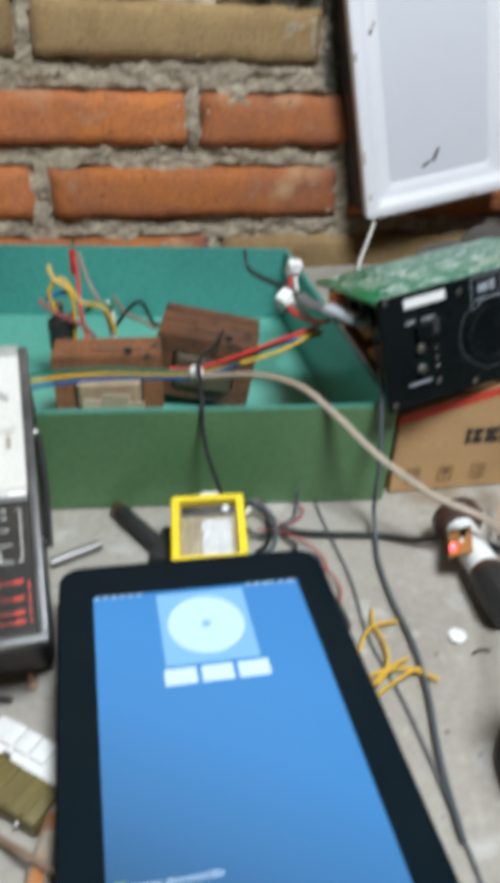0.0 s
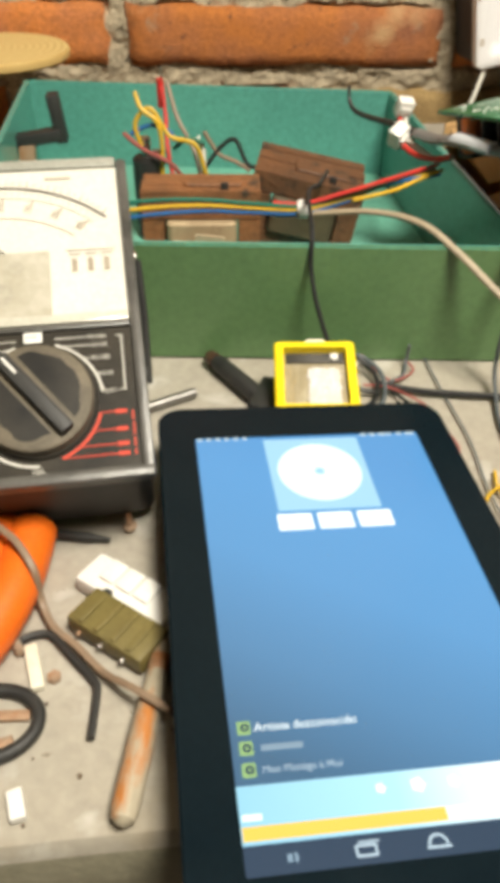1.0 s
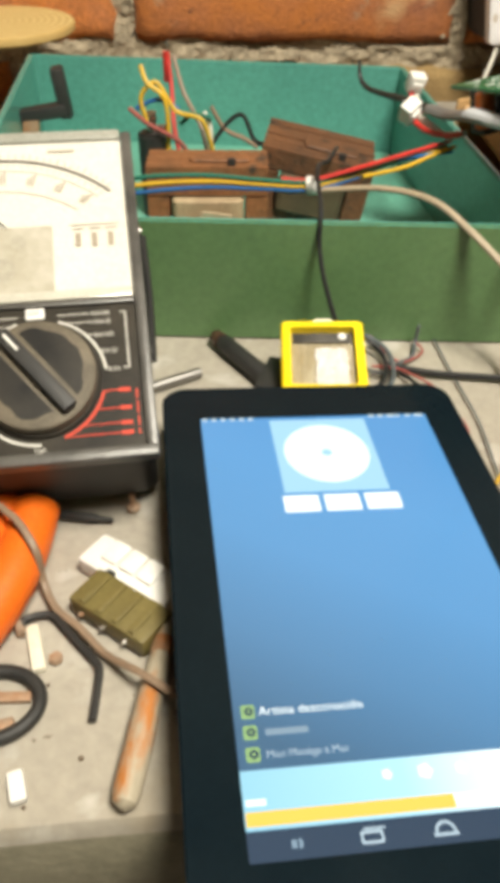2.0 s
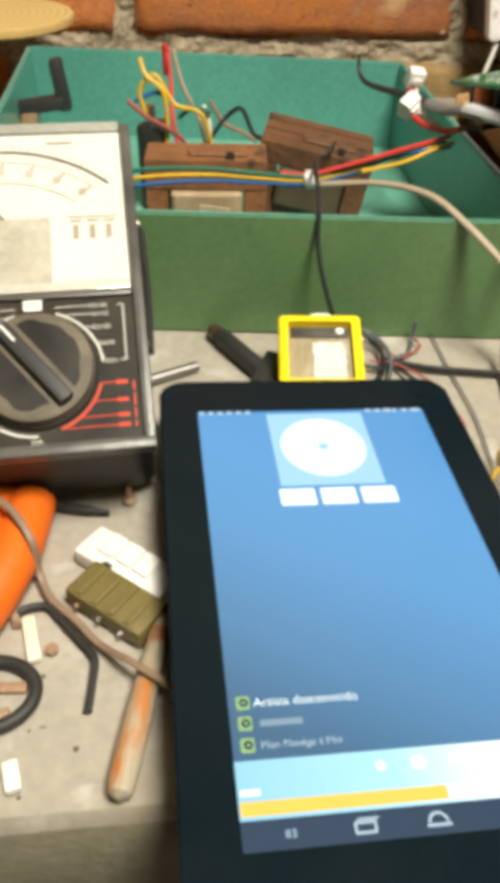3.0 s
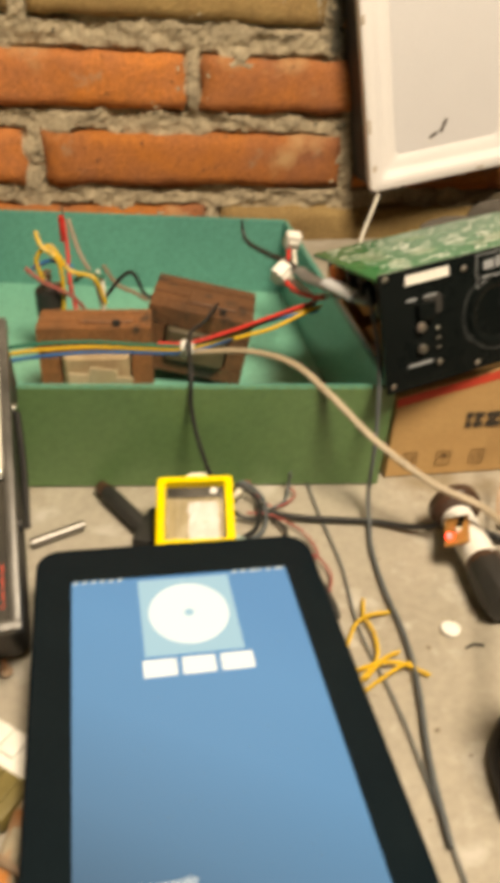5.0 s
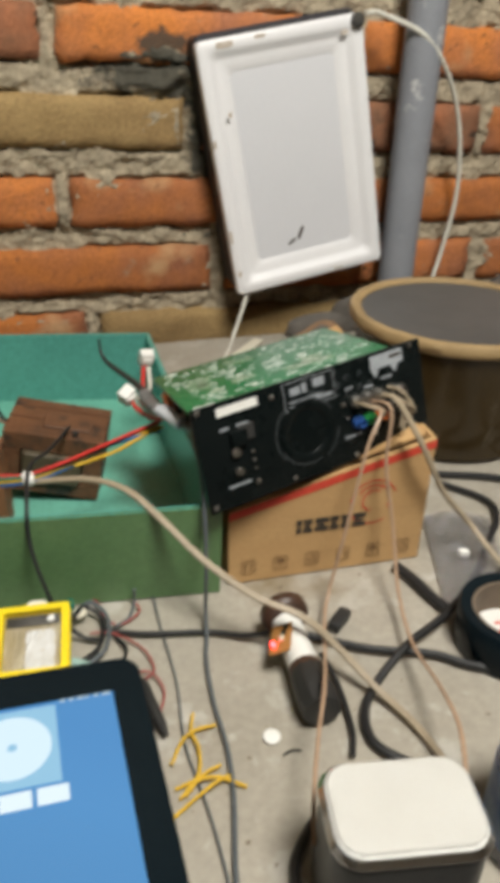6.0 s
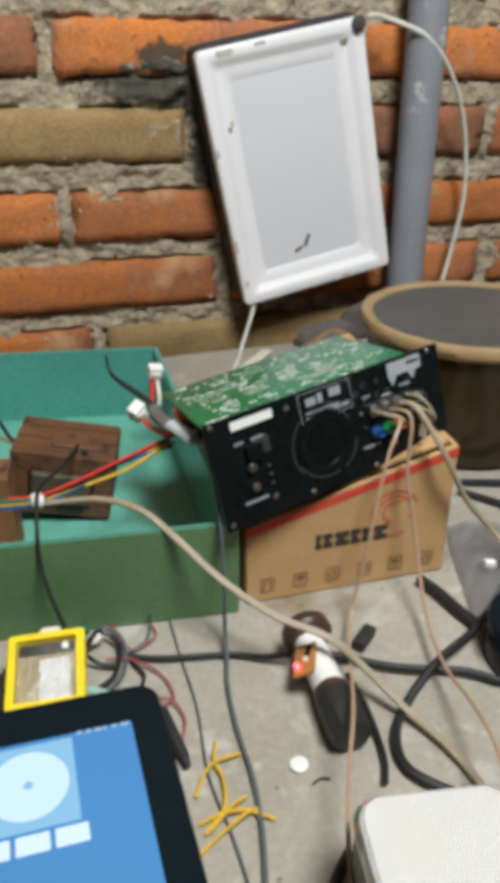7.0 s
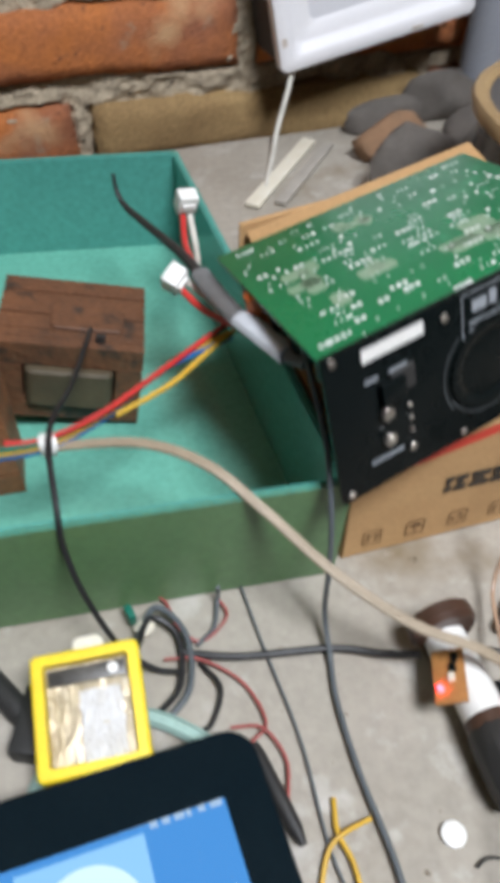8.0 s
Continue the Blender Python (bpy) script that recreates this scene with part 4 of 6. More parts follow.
part("range_bracket", plate(0.0295, 0.0552, 0.0312, 0.0556, -0.0019, bm), PRINT_W, meter, smooth=False)
writing("range_text", "10A", 0.0026, PRINT_W, meter, pose(-0.0028, 0.0046, -0.0019))
part("off_mark", rounded(0.0066, 0.0042, 0.0001, 0.0004, (-0.0008, 0.0568, -0.0019)), WHITE, meter, smooth=False)
writing("range_text", "OFF", 0.0024, DARK_PRINT, meter, pose(-0.0033, 0.0560, -0.0017))
part("red_arc", arc(AR - 0.0007, -70, -15, 0.0010, -0.0019, 24, None, (KX, KY)), RED, meter, "red printed range arc", smooth=False)
for y in (0.0251, 0.0185, 0.0130, 0.0094):
    x0 = max(0.0080, math.sqrt((AR - 0.0007) ** 2 - (y - KY) ** 2))
    part("red_line", plate(x0, y - 0.0002, 0.0272, y + 0.0002, -0.0019), RED, meter, smooth=False)
    part("red_mark", plate(0.0272, y - 0.0007, 0.0312, y + 0.0007, -0.0019), RED, meter, smooth=False)
for y0, y1 in ((0.0085, 0.0106), (0.0116, 0.0150), (0.0160, 0.0206), (0.0216, 0.0251)):
    part("red_bracket", plate(0.0330, y0, 0.0336, y1, -0.0019), RED, meter, smooth=False)
for y in (0.098, 0.045):
    part("side_screw", can(0.003, 0.002, turn=pose(0, 0, 0, 0, 90, 0), segs=16, bevel=0.0006), STEEL if y > 0.09 else MATT_BLACK, meter, m=pose(MW / 2 - 0.0012, y, -0.014))
part("carry_handle", tube([(MW / 2 + 0.0010, 0.096, -0.014), (MW / 2 + 0.0016, 0.075, -0.022), (MW / 2 + 0.0008, 0.050, -0.030)], 0.0016, 8, flat=1.5), MATT_BLACK, meter)

# ---- yellow card case ----
yc = thing("card_case", pose(0.0545, 0.3842, 0.0293, 15.8, -1.1, -7.5), "yellow plastic case with a clear window and silver contents", "case")
YW, YL = 0.0350, 0.0385
part("frame", rounded(YW, YL, 0.008, 0.0022, (0, -YL / 2, -0.008), 0.0008, hole=(YW - 0.0078, YL - 0.0075, 0.001)), YELLOW, yc)
part("tray", rounded(YW - 0.002, YL - 0.002, 0.003, 0.002, (0, -YL / 2, -0.011), 0.0006), YELLOW, yc)
FOIL = material("wrinkled_foil", (0.62, 0.55, 0.40), (0.30, 0.22, 0.09), 0.3, 0.4, scale=90, fine=300, bump=0.7, stretch=(2.2, 0.5, 1))
part("foil", rounded(YW - 0.0082, YL - 0.0080, 0.003, 0.001, (0, -YL / 2, -0.0065), 0.0005), FOIL, yc, "crinkled silver foil contents")
SLIP = material("crumpled_white_film", (0.74, 0.74, 0.74), (0.48, 0.44, 0.36), 0.25, scale=140, bump=0.6, stretch=(1.6, 0.7, 1))
bm = bmesh.new()
grid = [[bm.verts.new((-0.0030 + 0.0135 * i / 10 + 0.0010 * noise.noise((j * 0.5, 3.0, i * 0.2)), -0.0345 + 0.0215 * j / 14, -0.0030 + 0.0010 * noise.noise((i * 0.6, j * 0.5, 4.0)))) for i in range(11)] for j in range(15)]
for j in range(14):
    for i in range(10):
        bm.faces.new((grid[j][i], grid[j][i + 1], grid[j + 1][i + 1], grid[j + 1][i]))
part("paper_slip", bm, SLIP, yc, "crumpled white film inside")
part("hang_strip", block(YW - 0.010, 0.0052, 0.0012, (0, -0.0078, -0.0035), 0.0003), GREY_EDGE, yc, "grey strip under the edge")
part("stud", can(0.0018, 0.001, (0.0085, -0.0078, -0.0023), segs=16, bevel=0.0003), WHITE, yc)
part("hang_tab", rounded(0.0105, 0.007, 0.0022, 0.003, (0.001, 0.0012, -0.006), 0.0005), CREAM, yc, "cream hanging tab")


# ---- transformers in the box ----
def comb(w, d, h, at, n, rng):
    """A bar of plates pressed together, its top and bottom stepped from plate to plate."""
    bm = bmesh.new()
    line = []
    for side in (1, -1):
        for i in range(n) if side > 0 else range(n - 1, -1, -1):
            z = h - rng.uniform(0, 0.0008) if side > 0 else rng.uniform(0, 0.0004)
            a, b = i / n * d - d / 2 + 0.0002, (i + 1) / n * d - d / 2 - 0.0002
            for y in (a, b) if side > 0 else (b, a):
                line.append((y, z))
            if side > 0 and i < n - 1:
                line.append(((i + 1) / n * d - d / 2, z - 0.0012))
    ends = [[bm.verts.new((at[0] + sx * w / 2, at[1] + y, at[2] + z)) for y, z in line] for sx in (-1, 1)]
    for k in range(len(line)):
        bm.faces.new((ends[0][k], ends[0][(k + 1) % len(line)], ends[1][(k + 1) % len(line)], ends[1][k]))
    bm.faces.new(ends[0][::-1])
    bm.faces.new(ends[1])
    return bm


def transformer(place, w, d, h, label, turn, core, coil, paper, seed):
    """A core of thin plates with a window, and the wrapped coil that fills it."""
    tr = thing("transformer", place @ turn, label, "transformer", "old transformers in the box")
    rng = random.Random(seed)
    for name, wide, x, tall, z in (("core_top", w, 0, h * 0.27, h * 0.73), ("core_foot", w, 0, h * 0.22, 0),
                                   ("core_leg", w * 0.18, -w * 0.41, h * 0.508, h * 0.221), ("core_leg", w * 0.18, w * 0.41, h * 0.508, h * 0.221)):
        part(name, comb(wide, d, tall, (x, 0, z), 9, rng), core, tr, "rusty brown laminated core" if name == "core_top" else "", smooth=False)
    body = rounded(w * 0.60, d + 0.007, h * 0.48, 0.004, (0, 0, h * 0.235), 0.0012)
    part("coil", body, coil, tr, "paper wrapped coil")
    for k in range(paper):
        part("torn_paper", block(w * rng.uniform(0.16, 0.26), 0.0008, h * rng.uniform(0.24, 0.40), (w * (-0.17 + 0.2 * k), -d / 2 - 0.0042, h * 0.25), 0.0003, 1, turn=pose(0, 0, 0, rng.uniform(4, 12), rng.uniform(-8, 8), 0)), PAPER, tr, "torn beige wrapping paper")
    part("varnish_lump", rounded(w * 0.5, d * 0.35, 0.0016, 0.003, (w * 0.1, -d * 0.1, h - 0.0003), 0.0006), core, tr)
    part("lead_tab", block(0.004, 0.002, 0.004, (w * 0.2, -d * 0.4, h - 0.0004), 0.0004), MATT_BLACK, tr)
    return tr


transformer(pose(0.0150, 0.494, 0.0055), 0.061, 0.026, 0.055, "brown varnished transformer with a torn paper wrapped coil", pose(0, 0, 0, 0, 0, -6), WOOD_BROWN,
            material("oily_paper", (0.44, 0.33, 0.20), (0.20, 0.13, 0.07), 0.7, scale=55, bump=0.3), 3, 4)
transformer(pose(0.0745, 0.533, 0.0115), 0.062, 0.048, 0.0425, "rusty brown transformer lying tilted inside the green box", pose(0, 0, 0, 0, 10, -14), DARK_CORE,
            material("dark_oily_paper", (0.10, 0.075, 0.04), (0.045, 0.036, 0.022), 0.6, scale=55, bump=0.3), 0, 9)

pot = thing("potentiometer", pose(-0.012, 0.557, 0.0055), "black wired switch with tangled coloured wires", "switch")
part("body", can(0.0085, 0.048, segs=24, bevel=0.0012), MATT_BLACK, pot)
part("shaft", can(0.003, 0.012, (0, 0, 0.047), segs=14, bevel=0.0005), STEEL, pot)
part("solder_tag", block(0.005, 0.0015, 0.007, (0.006, -0.004, 0.046), 0.0003), STEEL, pot)
for pts, c in (([(-0.016, 0.56, 0.088), (-0.013, 0.556, 0.080), (-0.004, 0.552, 0.072), (-0.003, 0.55, 0.050), (-0.006, 0.55, 0.030)], C_YELLOW),
               ([(-0.014, 0.555, 0.058), (-0.017, 0.557, 0.072), (-0.008, 0.556, 0.080), (0.002, 0.552, 0.066), (0.016, 0.548, 0.062), (0.022, 0.548, 0.045)], C_YELLOW),
               ([(-0.024, 0.556, 0.067), (-0.014, 0.55, 0.060), (0.002, 0.546, 0.052), (0.010, 0.548, 0.040)], C_PINK),
               ([(-0.020, 0.558, 0.066), (-0.008, 0.556, 0.071), (0.004, 0.556, 0.066)], C_BLUE),
               ([(0.000, 0.588, 0.085), (0.001, 0.58, 0.070), (0.001, 0.566, 0.052), (0.004, 0.556, 0.036)], C_RED),
               ([(0.003, 0.588, 0.086), (0.008, 0.578, 0.068), (0.016, 0.566, 0.054), (0.020, 0.556, 0.038)], C_BROWN),
               ([(0.018, 0.556, 0.064), (0.021, 0.552, 0.056), (0.020, 0.548, 0.038), (0.017, 0.546, 0.028)], C_WHITE),
               ([(0.022, 0.558, 0.066), (0.030, 0.556, 0.054), (0.040, 0.552, 0.050), (0.048, 0.548, 0.046)], C_BROWN),
               ([(0.022, 0.556, 0.046), (0.032, 0.556, 0.058), (0.040, 0.554, 0.062), (0.046, 0.550, 0.050), (0.052, 0.545, 0.048)], C_BLACK),
               ([(0.004, 0.554, 0.058), (0.012, 0.552, 0.064), (0.022, 0.550, 0.062)], C_GREEN)):
    part("lead_wire", tube(pts, 0.0013, 7), c, pot, m=pose(0.012, -0.557, -0.0055))
part("red_tip", can(0.0022, 0.016, segs=10), C_RED, pot, m=pose(0.012, -0.557, -0.0055) @ pose(-0.001, 0.588, 0.072))
part("bare_tip", can(0.0006, 0.007, segs=6), STEEL, pot, m=pose(0.012, -0.557, -0.0055) @ pose(0.000, 0.588, 0.087))

brk = thing("steel_bracket", pose(-0.085, 0.60, 0.0055), "dark bent metal bracket lying in the green box", "bracket")
part("arm", block(0.030, 0.012, 0.008, (0.006, 0.018, 0.038), 0.002, turn=pose(0, 0, 0, 0, -8, 0)), MATT_BLACK, brk)
part("upright", block(0.008, 0.012, 0.030, (0.020, 0.020, 0.038), 0.002, turn=pose(0, 0, 0, 0, -6, 0)), MATT_BLACK, brk)
part("post", block(0.010, 0.012, 0.040, (-0.008, 0.018, 0.0), 0.001, turn=pose(0, 0, 0, 0, 8, 0)), RUST, brk)

# ---- wires above the box ----
for dx, dz, c, lab in ((0, 0.003, C_GREEN, "green"), (0.001, -0.0005, C_YELLOW, "yellow"), (0.0, -0.004, C_BLUE, "blue")):
    k = {"green": 0.0035, "yellow": 0.0, "blue": -0.0035}[lab]
    wire("hook_up_wire", [(-0.050, 0.452, 0.060 + dz), (-0.020, 0.446, 0.067 + dz), (0.010, 0.445, 0.068 + dz * 0.8), (0.035, 0.444, 0.066 + dz * 0.6), (0.058, 0.4435, 0.0645 + dz * 0.5), (0.080, 0.450, 0.066 + dz * 0.4), (0.105, 0.466, 0.066), (0.137, 0.4815 + k, 0.0655)],
         0.0010, c, lab + " insulated wire in a tied bundle over the box", group="bundled wires")
wire("hook_up_wire", [(0.045, 0.446, 0.067), (0.059, 0.444, 0.0668), (0.080, 0.4475, 0.070), (0.105, 0.463, 0.0695), (0.138, 0.484, 0.0685)], 0.0010, C_RED, "red insulated wire in a tied bundle over the box", group="bundled wires")
wire("hook_up_wire", [(0.084, 0.449, 0.0655), (0.107, 0.459, 0.0655), (0.125, 0.471, 0.0665), (0.139, 0.480, 0.067)], 0.0010, C_YELLOW, "yellow insulated wire in a tied bundle over the box", group="bundled wires")
solo("cable_tie", can(0.0042, 0.006, turn=pose(0, 0, 0, 0, 90, 0), segs=16, bevel=0.0008), WHITE, "white tape tie round the wire bundle", "tie", m=pose(0.056, 0.4437, 0.0645))
wire("power_cord", [(0.086, 0.512, 0.057), (0.072, 0.470, 0.066), (0.0605, 0.441, 0.073), (0.0572, 0.4135, 0.0665), (0.0563, 0.4065, 0.052), (0.0590, 0.398, 0.036), (0.0660, 0.388, 0.016), (0.0760, 0.382, 0.004), (0.086, 0.378, 0.003)], 0.0011, C_BLACK, "black cord hanging over the front of the green box", "cord")
TWIN = [(0.047, 0.447, 0.061), (0.062, 0.444, 0.062), (0.089, 0.432, 0.0665), (0.107, 0.415, 0.0672), (0.120, 0.398, 0.060), (0.138, 0.374, 0.046), (0.158, 0.353, 0.036), (0.178, 0.339, 0.030), (0.192, 0.327, 0.018), (0.205, 0.308, 0.006), (0.214, 0.287, 0.003), (0.217, 0.262, 0.003), (0.212, 0.247, 0.003)]
twin = thing("twin_cord", pose(0, 0, 0), "beige twin flex running from the box across the bench", "cord")
for k in (-1, 1):
    part("strand", tube([(x + k * 0.0006, y + k * 0.0007, z) for x, y, z in TWIN], 0.00112, 8), C_BEIGE, twin)
wire("thin_cord", [(0.1445, 0.428, 0.100), (0.1435, 0.402, 0.080), (0.1425, 0.390, 0.058), (0.1415, 0.384, 0.035), (0.140, 0.380, 0.012), (0.137, 0.366, 0.003), (0.133, 0.351, 0.002), (0.130, 0.326, 0.002), (0.129, 0.298, 0.002), (0.125, 0.274, 0.002), (0.117, 0.244, 0.002), (0.112, 0.215, 0.002)], 0.00105, C_GREY, "grey thin cord hanging from the amplifier onto the bench", "cord")

# ---- connectors beside the amplifier ----
arm = thing("sleeved_cable", pose(0, 0, 0), "grey sleeved cable with white plugs leaning over the box", "cable")
part("sleeve", tube([(0.146, 0.424, 0.094), (0.1405, 0.434, 0.0925), (0.1345, 0.458, 0.0885), (0.134, 0.485, 0.081), (0.1335, 0.508, 0.077)], 0.0042, 10, flat=0.6), material("grey_sleeve", (0.17, 0.18, 0.185), (0.09, 0.095, 0.10), 0.32, scale=70), arm)
part("pale_sleeve", tube([(0.1410, 0.430, 0.0935), (0.1375, 0.445, 0.0915), (0.1345, 0.458, 0.0895)], 0.0048, 10, flat=0.6), material("pale_sleeve", (0.55, 0.58, 0.62), rough=0.4, scale=80), arm, "pale grey end sleeve")
part("dark_tip", tube([(0.1335, 0.506, 0.077), (0.131, 0.530, 0.074), (0.1235, 0.574, 0.067), (0.1195, 0.590, 0.0665), (0.1175, 0.597, 0.071), (0.117, 0.599, 0.079)], 0.0024, 8, taper=0.4), MATT_BLACK, arm)
for (x, y, z), rz, ry in (((0.146, 0.578, 0.0665), 5, 8), ((0.1235, 0.5116, 0.0715), 35, -25)):
    plug = part("plug", block(0.0098, 0.0075, 0.0105, (0, 0, 0), 0.0011), WHITE, arm, "white connector plug", m=pose(x, y, z, 20, ry, rz))
    part("plug_key", block(0.0065, 0.0014, 0.004, (0, -0.0042, 0.003), 0.0003), WHITE, plug)
for pts, c in (([(0.145, 0.577, 0.067), (0.141, 0.560, 0.060), (0.137, 0.535, 0.066), (0.134, 0.520, 0.073)], C_RED), ([(0.148, 0.577, 0.067), (0.146, 0.560, 0.058), (0.140, 0.535, 0.064), (0.135, 0.520, 0.073)], C_WHITE),
               ([(0.124, 0.510, 0.072), (0.129, 0.496, 0.070), (0.134, 0.482, 0.072), (0.138, 0.470, 0.077)], C_RED), ([(0.127, 0.512, 0.074), (0.133, 0.500, 0.071), (0.137, 0.486, 0.070), (0.139, 0.470, 0.077)], C_WHITE)):
    part("lead", tube(pts, 0.0015, 7), c, arm)

# ---- tray on the wall ----
TW, TH = 0.1575, 0.2275
lamp_box = thing("flood_lamp", pose(0.2768, 0.7793, 0.0420, -3.4, -10.2, 0.6), "unlit white framed panel lamp with a dark housing on the wall", "lamp")
FRONT = pose(TW / 2, 0, TH / 2, 90, 0, 0)
part("housing", rounded(TW - 0.003, TH + 0.004, 0.046, 0.008, (0, 0.0035, -0.058), 0.003), material("dark_housing", (0.022, 0.022, 0.03), (0.05, 0.045, 0.045), 0.5, scale=50), lamp_box, "black metal housing", m=FRONT)
bm = bmesh.new()
rings = []
for inset, z in ((0.0015, -0.012), (0.0, -0.010), (0.0004, -0.0012), (0.0024, 0.0), (0.0085, 0.0), (0.0115, -0.0012), (0.0150, -0.0052), (0.0185, -0.0060), (0.0265, -0.0066), (0.0295, -0.0090)):
    w, l, rad = TW / 2 - inset, TH / 2 - inset, 0.006
    ring_ = []
    for cx, cy, a0 in ((1, 1, 0), (-1, 1, 90), (-1, -1, 180), (1, -1, 270)):
        for k in range(7):
            a = radians(a0 + 15 * k)
            x, y = cx * (w - rad) + rad * math.cos(a), cy * (l - rad) + rad * math.sin(a)
            ring_.append(bm.verts.new((x + 0.0007 * noise.noise((x * 40, y * 40, 1)), y + 0.0007 * noise.noise((x * 40, y * 40, 7)), z)))
    rings.append(ring_)
for a, b in zip(rings, rings[1:]):
    for k in range(len(a)):
        bm.faces.new((a[k], a[(k + 1) % len(a)], b[(k + 1) % len(b)], b[k]))
part("frame", bm, ENAMEL, lamp_box, "white enamelled tray frame with chips", m=FRONT)
PANEL = material("milky_panel", (0.66, 0.66, 0.69), (0.62, 0.62, 0.65), 0.35, scale=10, bump=0.02)
part("panel", plate(-TW / 2 + 0.0285, -TH / 2 + 0.0285, TW / 2 - 0.0285, TH / 2 - 0.0285, -0.0080), PANEL, lamp_box, "milky grey panel", smooth=False, m=FRONT)
bm = rounded(0.0035, 0.013, 0.0003, 0.0016, (-0.003, -0.068, -0.0079), turn=pose(0, 0, 0, 0, 0, -28))
bm = rounded(0.009, 0.003, 0.0003, 0.0014, (-0.013, -0.0745, -0.0079), bm=bm, turn=pose(0, 0, 0, 0, 0, 25))
part("dirt_mark", bm, material("dark_smear", (0.13, 0.115, 0.11), rough=0.8), lamp_box, "dark smear on the panel", m=FRONT)
part("cable_gland", can(0.006, 0.010, segs=16, bevel=0.001), GREY_EDGE, lamp_box, m=FRONT @ pose(TW / 2 - 0.006, TH / 2 - 0.006, -0.004))
part("wall_bracket", block(0.05, 0.014, 0.03, (TW / 2, 0.064, TH * 0.6), 0.003), GREY_EDGE, lamp_box)
CHIP = material("worn_enamel", (0.42, 0.34, 0.26), (0.62, 0.57, 0.52), 0.7, scale=130, bump=0.2, amount=0.9)
for x, y, w, h in ((-0.053, 0.108, 0.016, 0.005), (-0.020, 0.1095, 0.010, 0.003), (-0.0765, 0.03, 0.003, 0.007), (-0.0765, -0.055, 0.0025, 0.012), (-0.074, -0.092, 0.004, 0.006), (0.060, 0.100, 0.007, 0.004), (-0.058, 0.052, 0.003, 0.005), (0.030, -0.110, 0.009, 0.002)):
    part("chip", rounded(w, h, 0.0003, min(w, h) * 0.48, (x, y, 0.00005)), CHIP, lamp_box, "worn brown chip", m=FRONT)
wire("white_cable", [(0.391, 0.785, 0.292), (0.412, 0.79, 0.291), (0.455, 0.775, 0.270), (0.500, 0.79, 0.215), (0.521, 0.80, 0.140), (0.514, 0.80, 0.075), (0.495, 0.79, 0.020), (0.480, 0.775, 0.003), (0.45, 0.75, 0.003)], 0.0023, C_WHITE, "white cable curving from the panel lamp down the wall", "cable")
wire("white_cable", [(0.287, 0.79, 0.046), (0.284, 0.783, 0.036), (0.268, 0.765, 0.010), (0.255, 0.74, 0.0025), (0.235, 0.70, 0.0025)], 0.0018, C_WHITE, "white cable hanging below the panel lamp", "cable")

# ---- bucket with a disc ----
PLAN = Matrix()
tub = thing("round_tub", pose(0.384, 0.572, 0), "brown glazed round tub with a tan rim and grey lid", "tub")
GLAZE = material("brown_glaze", (0.050, 0.033, 0.013), (0.022, 0.015, 0.007), 0.16, spec=0.3, scale=14, bump=0.06, stain=(0.15, 0.13, 0.10), stain_scale=26, stain_at=0.64, stretch=(1, 1, 0.3))
part("body", lathe([(0.066, 0.0), (0.072, 0.003), (0.077, 0.04), (0.079, 0.085), (0.081, 0.092)], 56), GLAZE, tub)
TAN = material("tan_wood", (0.36, 0.25, 0.12), (0.22, 0.15, 0.07), 0.6, scale=30, bump=0.2, stain=(0.15, 0.09, 0.05), stain_scale=40, stain_at=0.68)
part("rim", lathe([(0.075, 0.090), (0.081, 0.090), (0.0850, 0.0935), (0.0856, 0.0975), (0.0840, 0.1005), (0.079, 0.1010), (0.076, 0.099)], 72, wobble=0.04, ring=True), TAN, tub, "worn tan wooden rim")
part("lid", lathe([(0.0765, 0.093), (0.0762, 0.0975), (0.05, 0.0970), (0.004, 0.0965)], 56), material("grey_disc", (0.085, 0.085, 0.084), (0.055, 0.055, 0.054), 0.5, scale=14, bump=0.05), tub, "dark grey flat lid")


def stone(name, place, sx, sy, sz, mat, label, seed):
    bm = bmesh.new()
    bmesh.ops.create_icosphere(bm, subdivisions=3, radius=0.5)
    rng = random.Random(int(seed * 10))
    for cut in range(11):
        n = Vector((rng.uniform(-1, 1), rng.uniform(-1, 1), rng.uniform(-0.4, 1))).normalized()
        d = rng.uniform(0.30, 0.42)
        for v in bm.verts:
            over = v.co.dot(n) - d
            if over > 0:
                v.co -= n * over
    for v in bm.verts:
        k = 1 + 0.06 * noise.noise(v.co * 7 + Vector((0, seed, 0)))
        v.co = Vector((v.co.x * sx * k * 1.15, v.co.y * sy * k * 1.15, max(v.co.z * k, -0.30) * sz * 1.2))
    low = min(v.co.z for v in bm.verts)
    bmesh.ops.translate(bm, vec=(0, 0, -low), verts=bm.verts)
    return solo(name, bm, mat, label, "stone", m=place)


stone("stone", pose(0.330, 0.690, 0, 0, 0, 20), 0.070, 0.045, 0.052, STONE, "grey rough stone beside the brick wall", 1.0)
stone("stone", pose(0.395, 0.735, 0, 0, 0, 60), 0.05, 0.04, 0.035, STONE, "small grey stone on the bench by the wall", 3.0)
stone("brick_fragment", pose(0.342, 0.748, 0, 0, 0, 10), 0.062, 0.042, 0.034, material("broken_brick", (0.26, 0.15, 0.08), (0.13, 0.085, 0.05), 0.9, scale=40, bump=0.4), "brown broken brick fragment on the bench", 5.0)
stone("stone", pose(0.560, 0.735, 0, 0, 0, 10), 0.12, 0.08, 0.10, STONE, "dark grey stone behind the round tub", 8.0)
stone("rubble", pose(0.352, 0.792, 0, 0, 0, 8), 0.070, 0.024, 0.026, STONE, "dark rubble lying along the foot of the wall", 12.0)
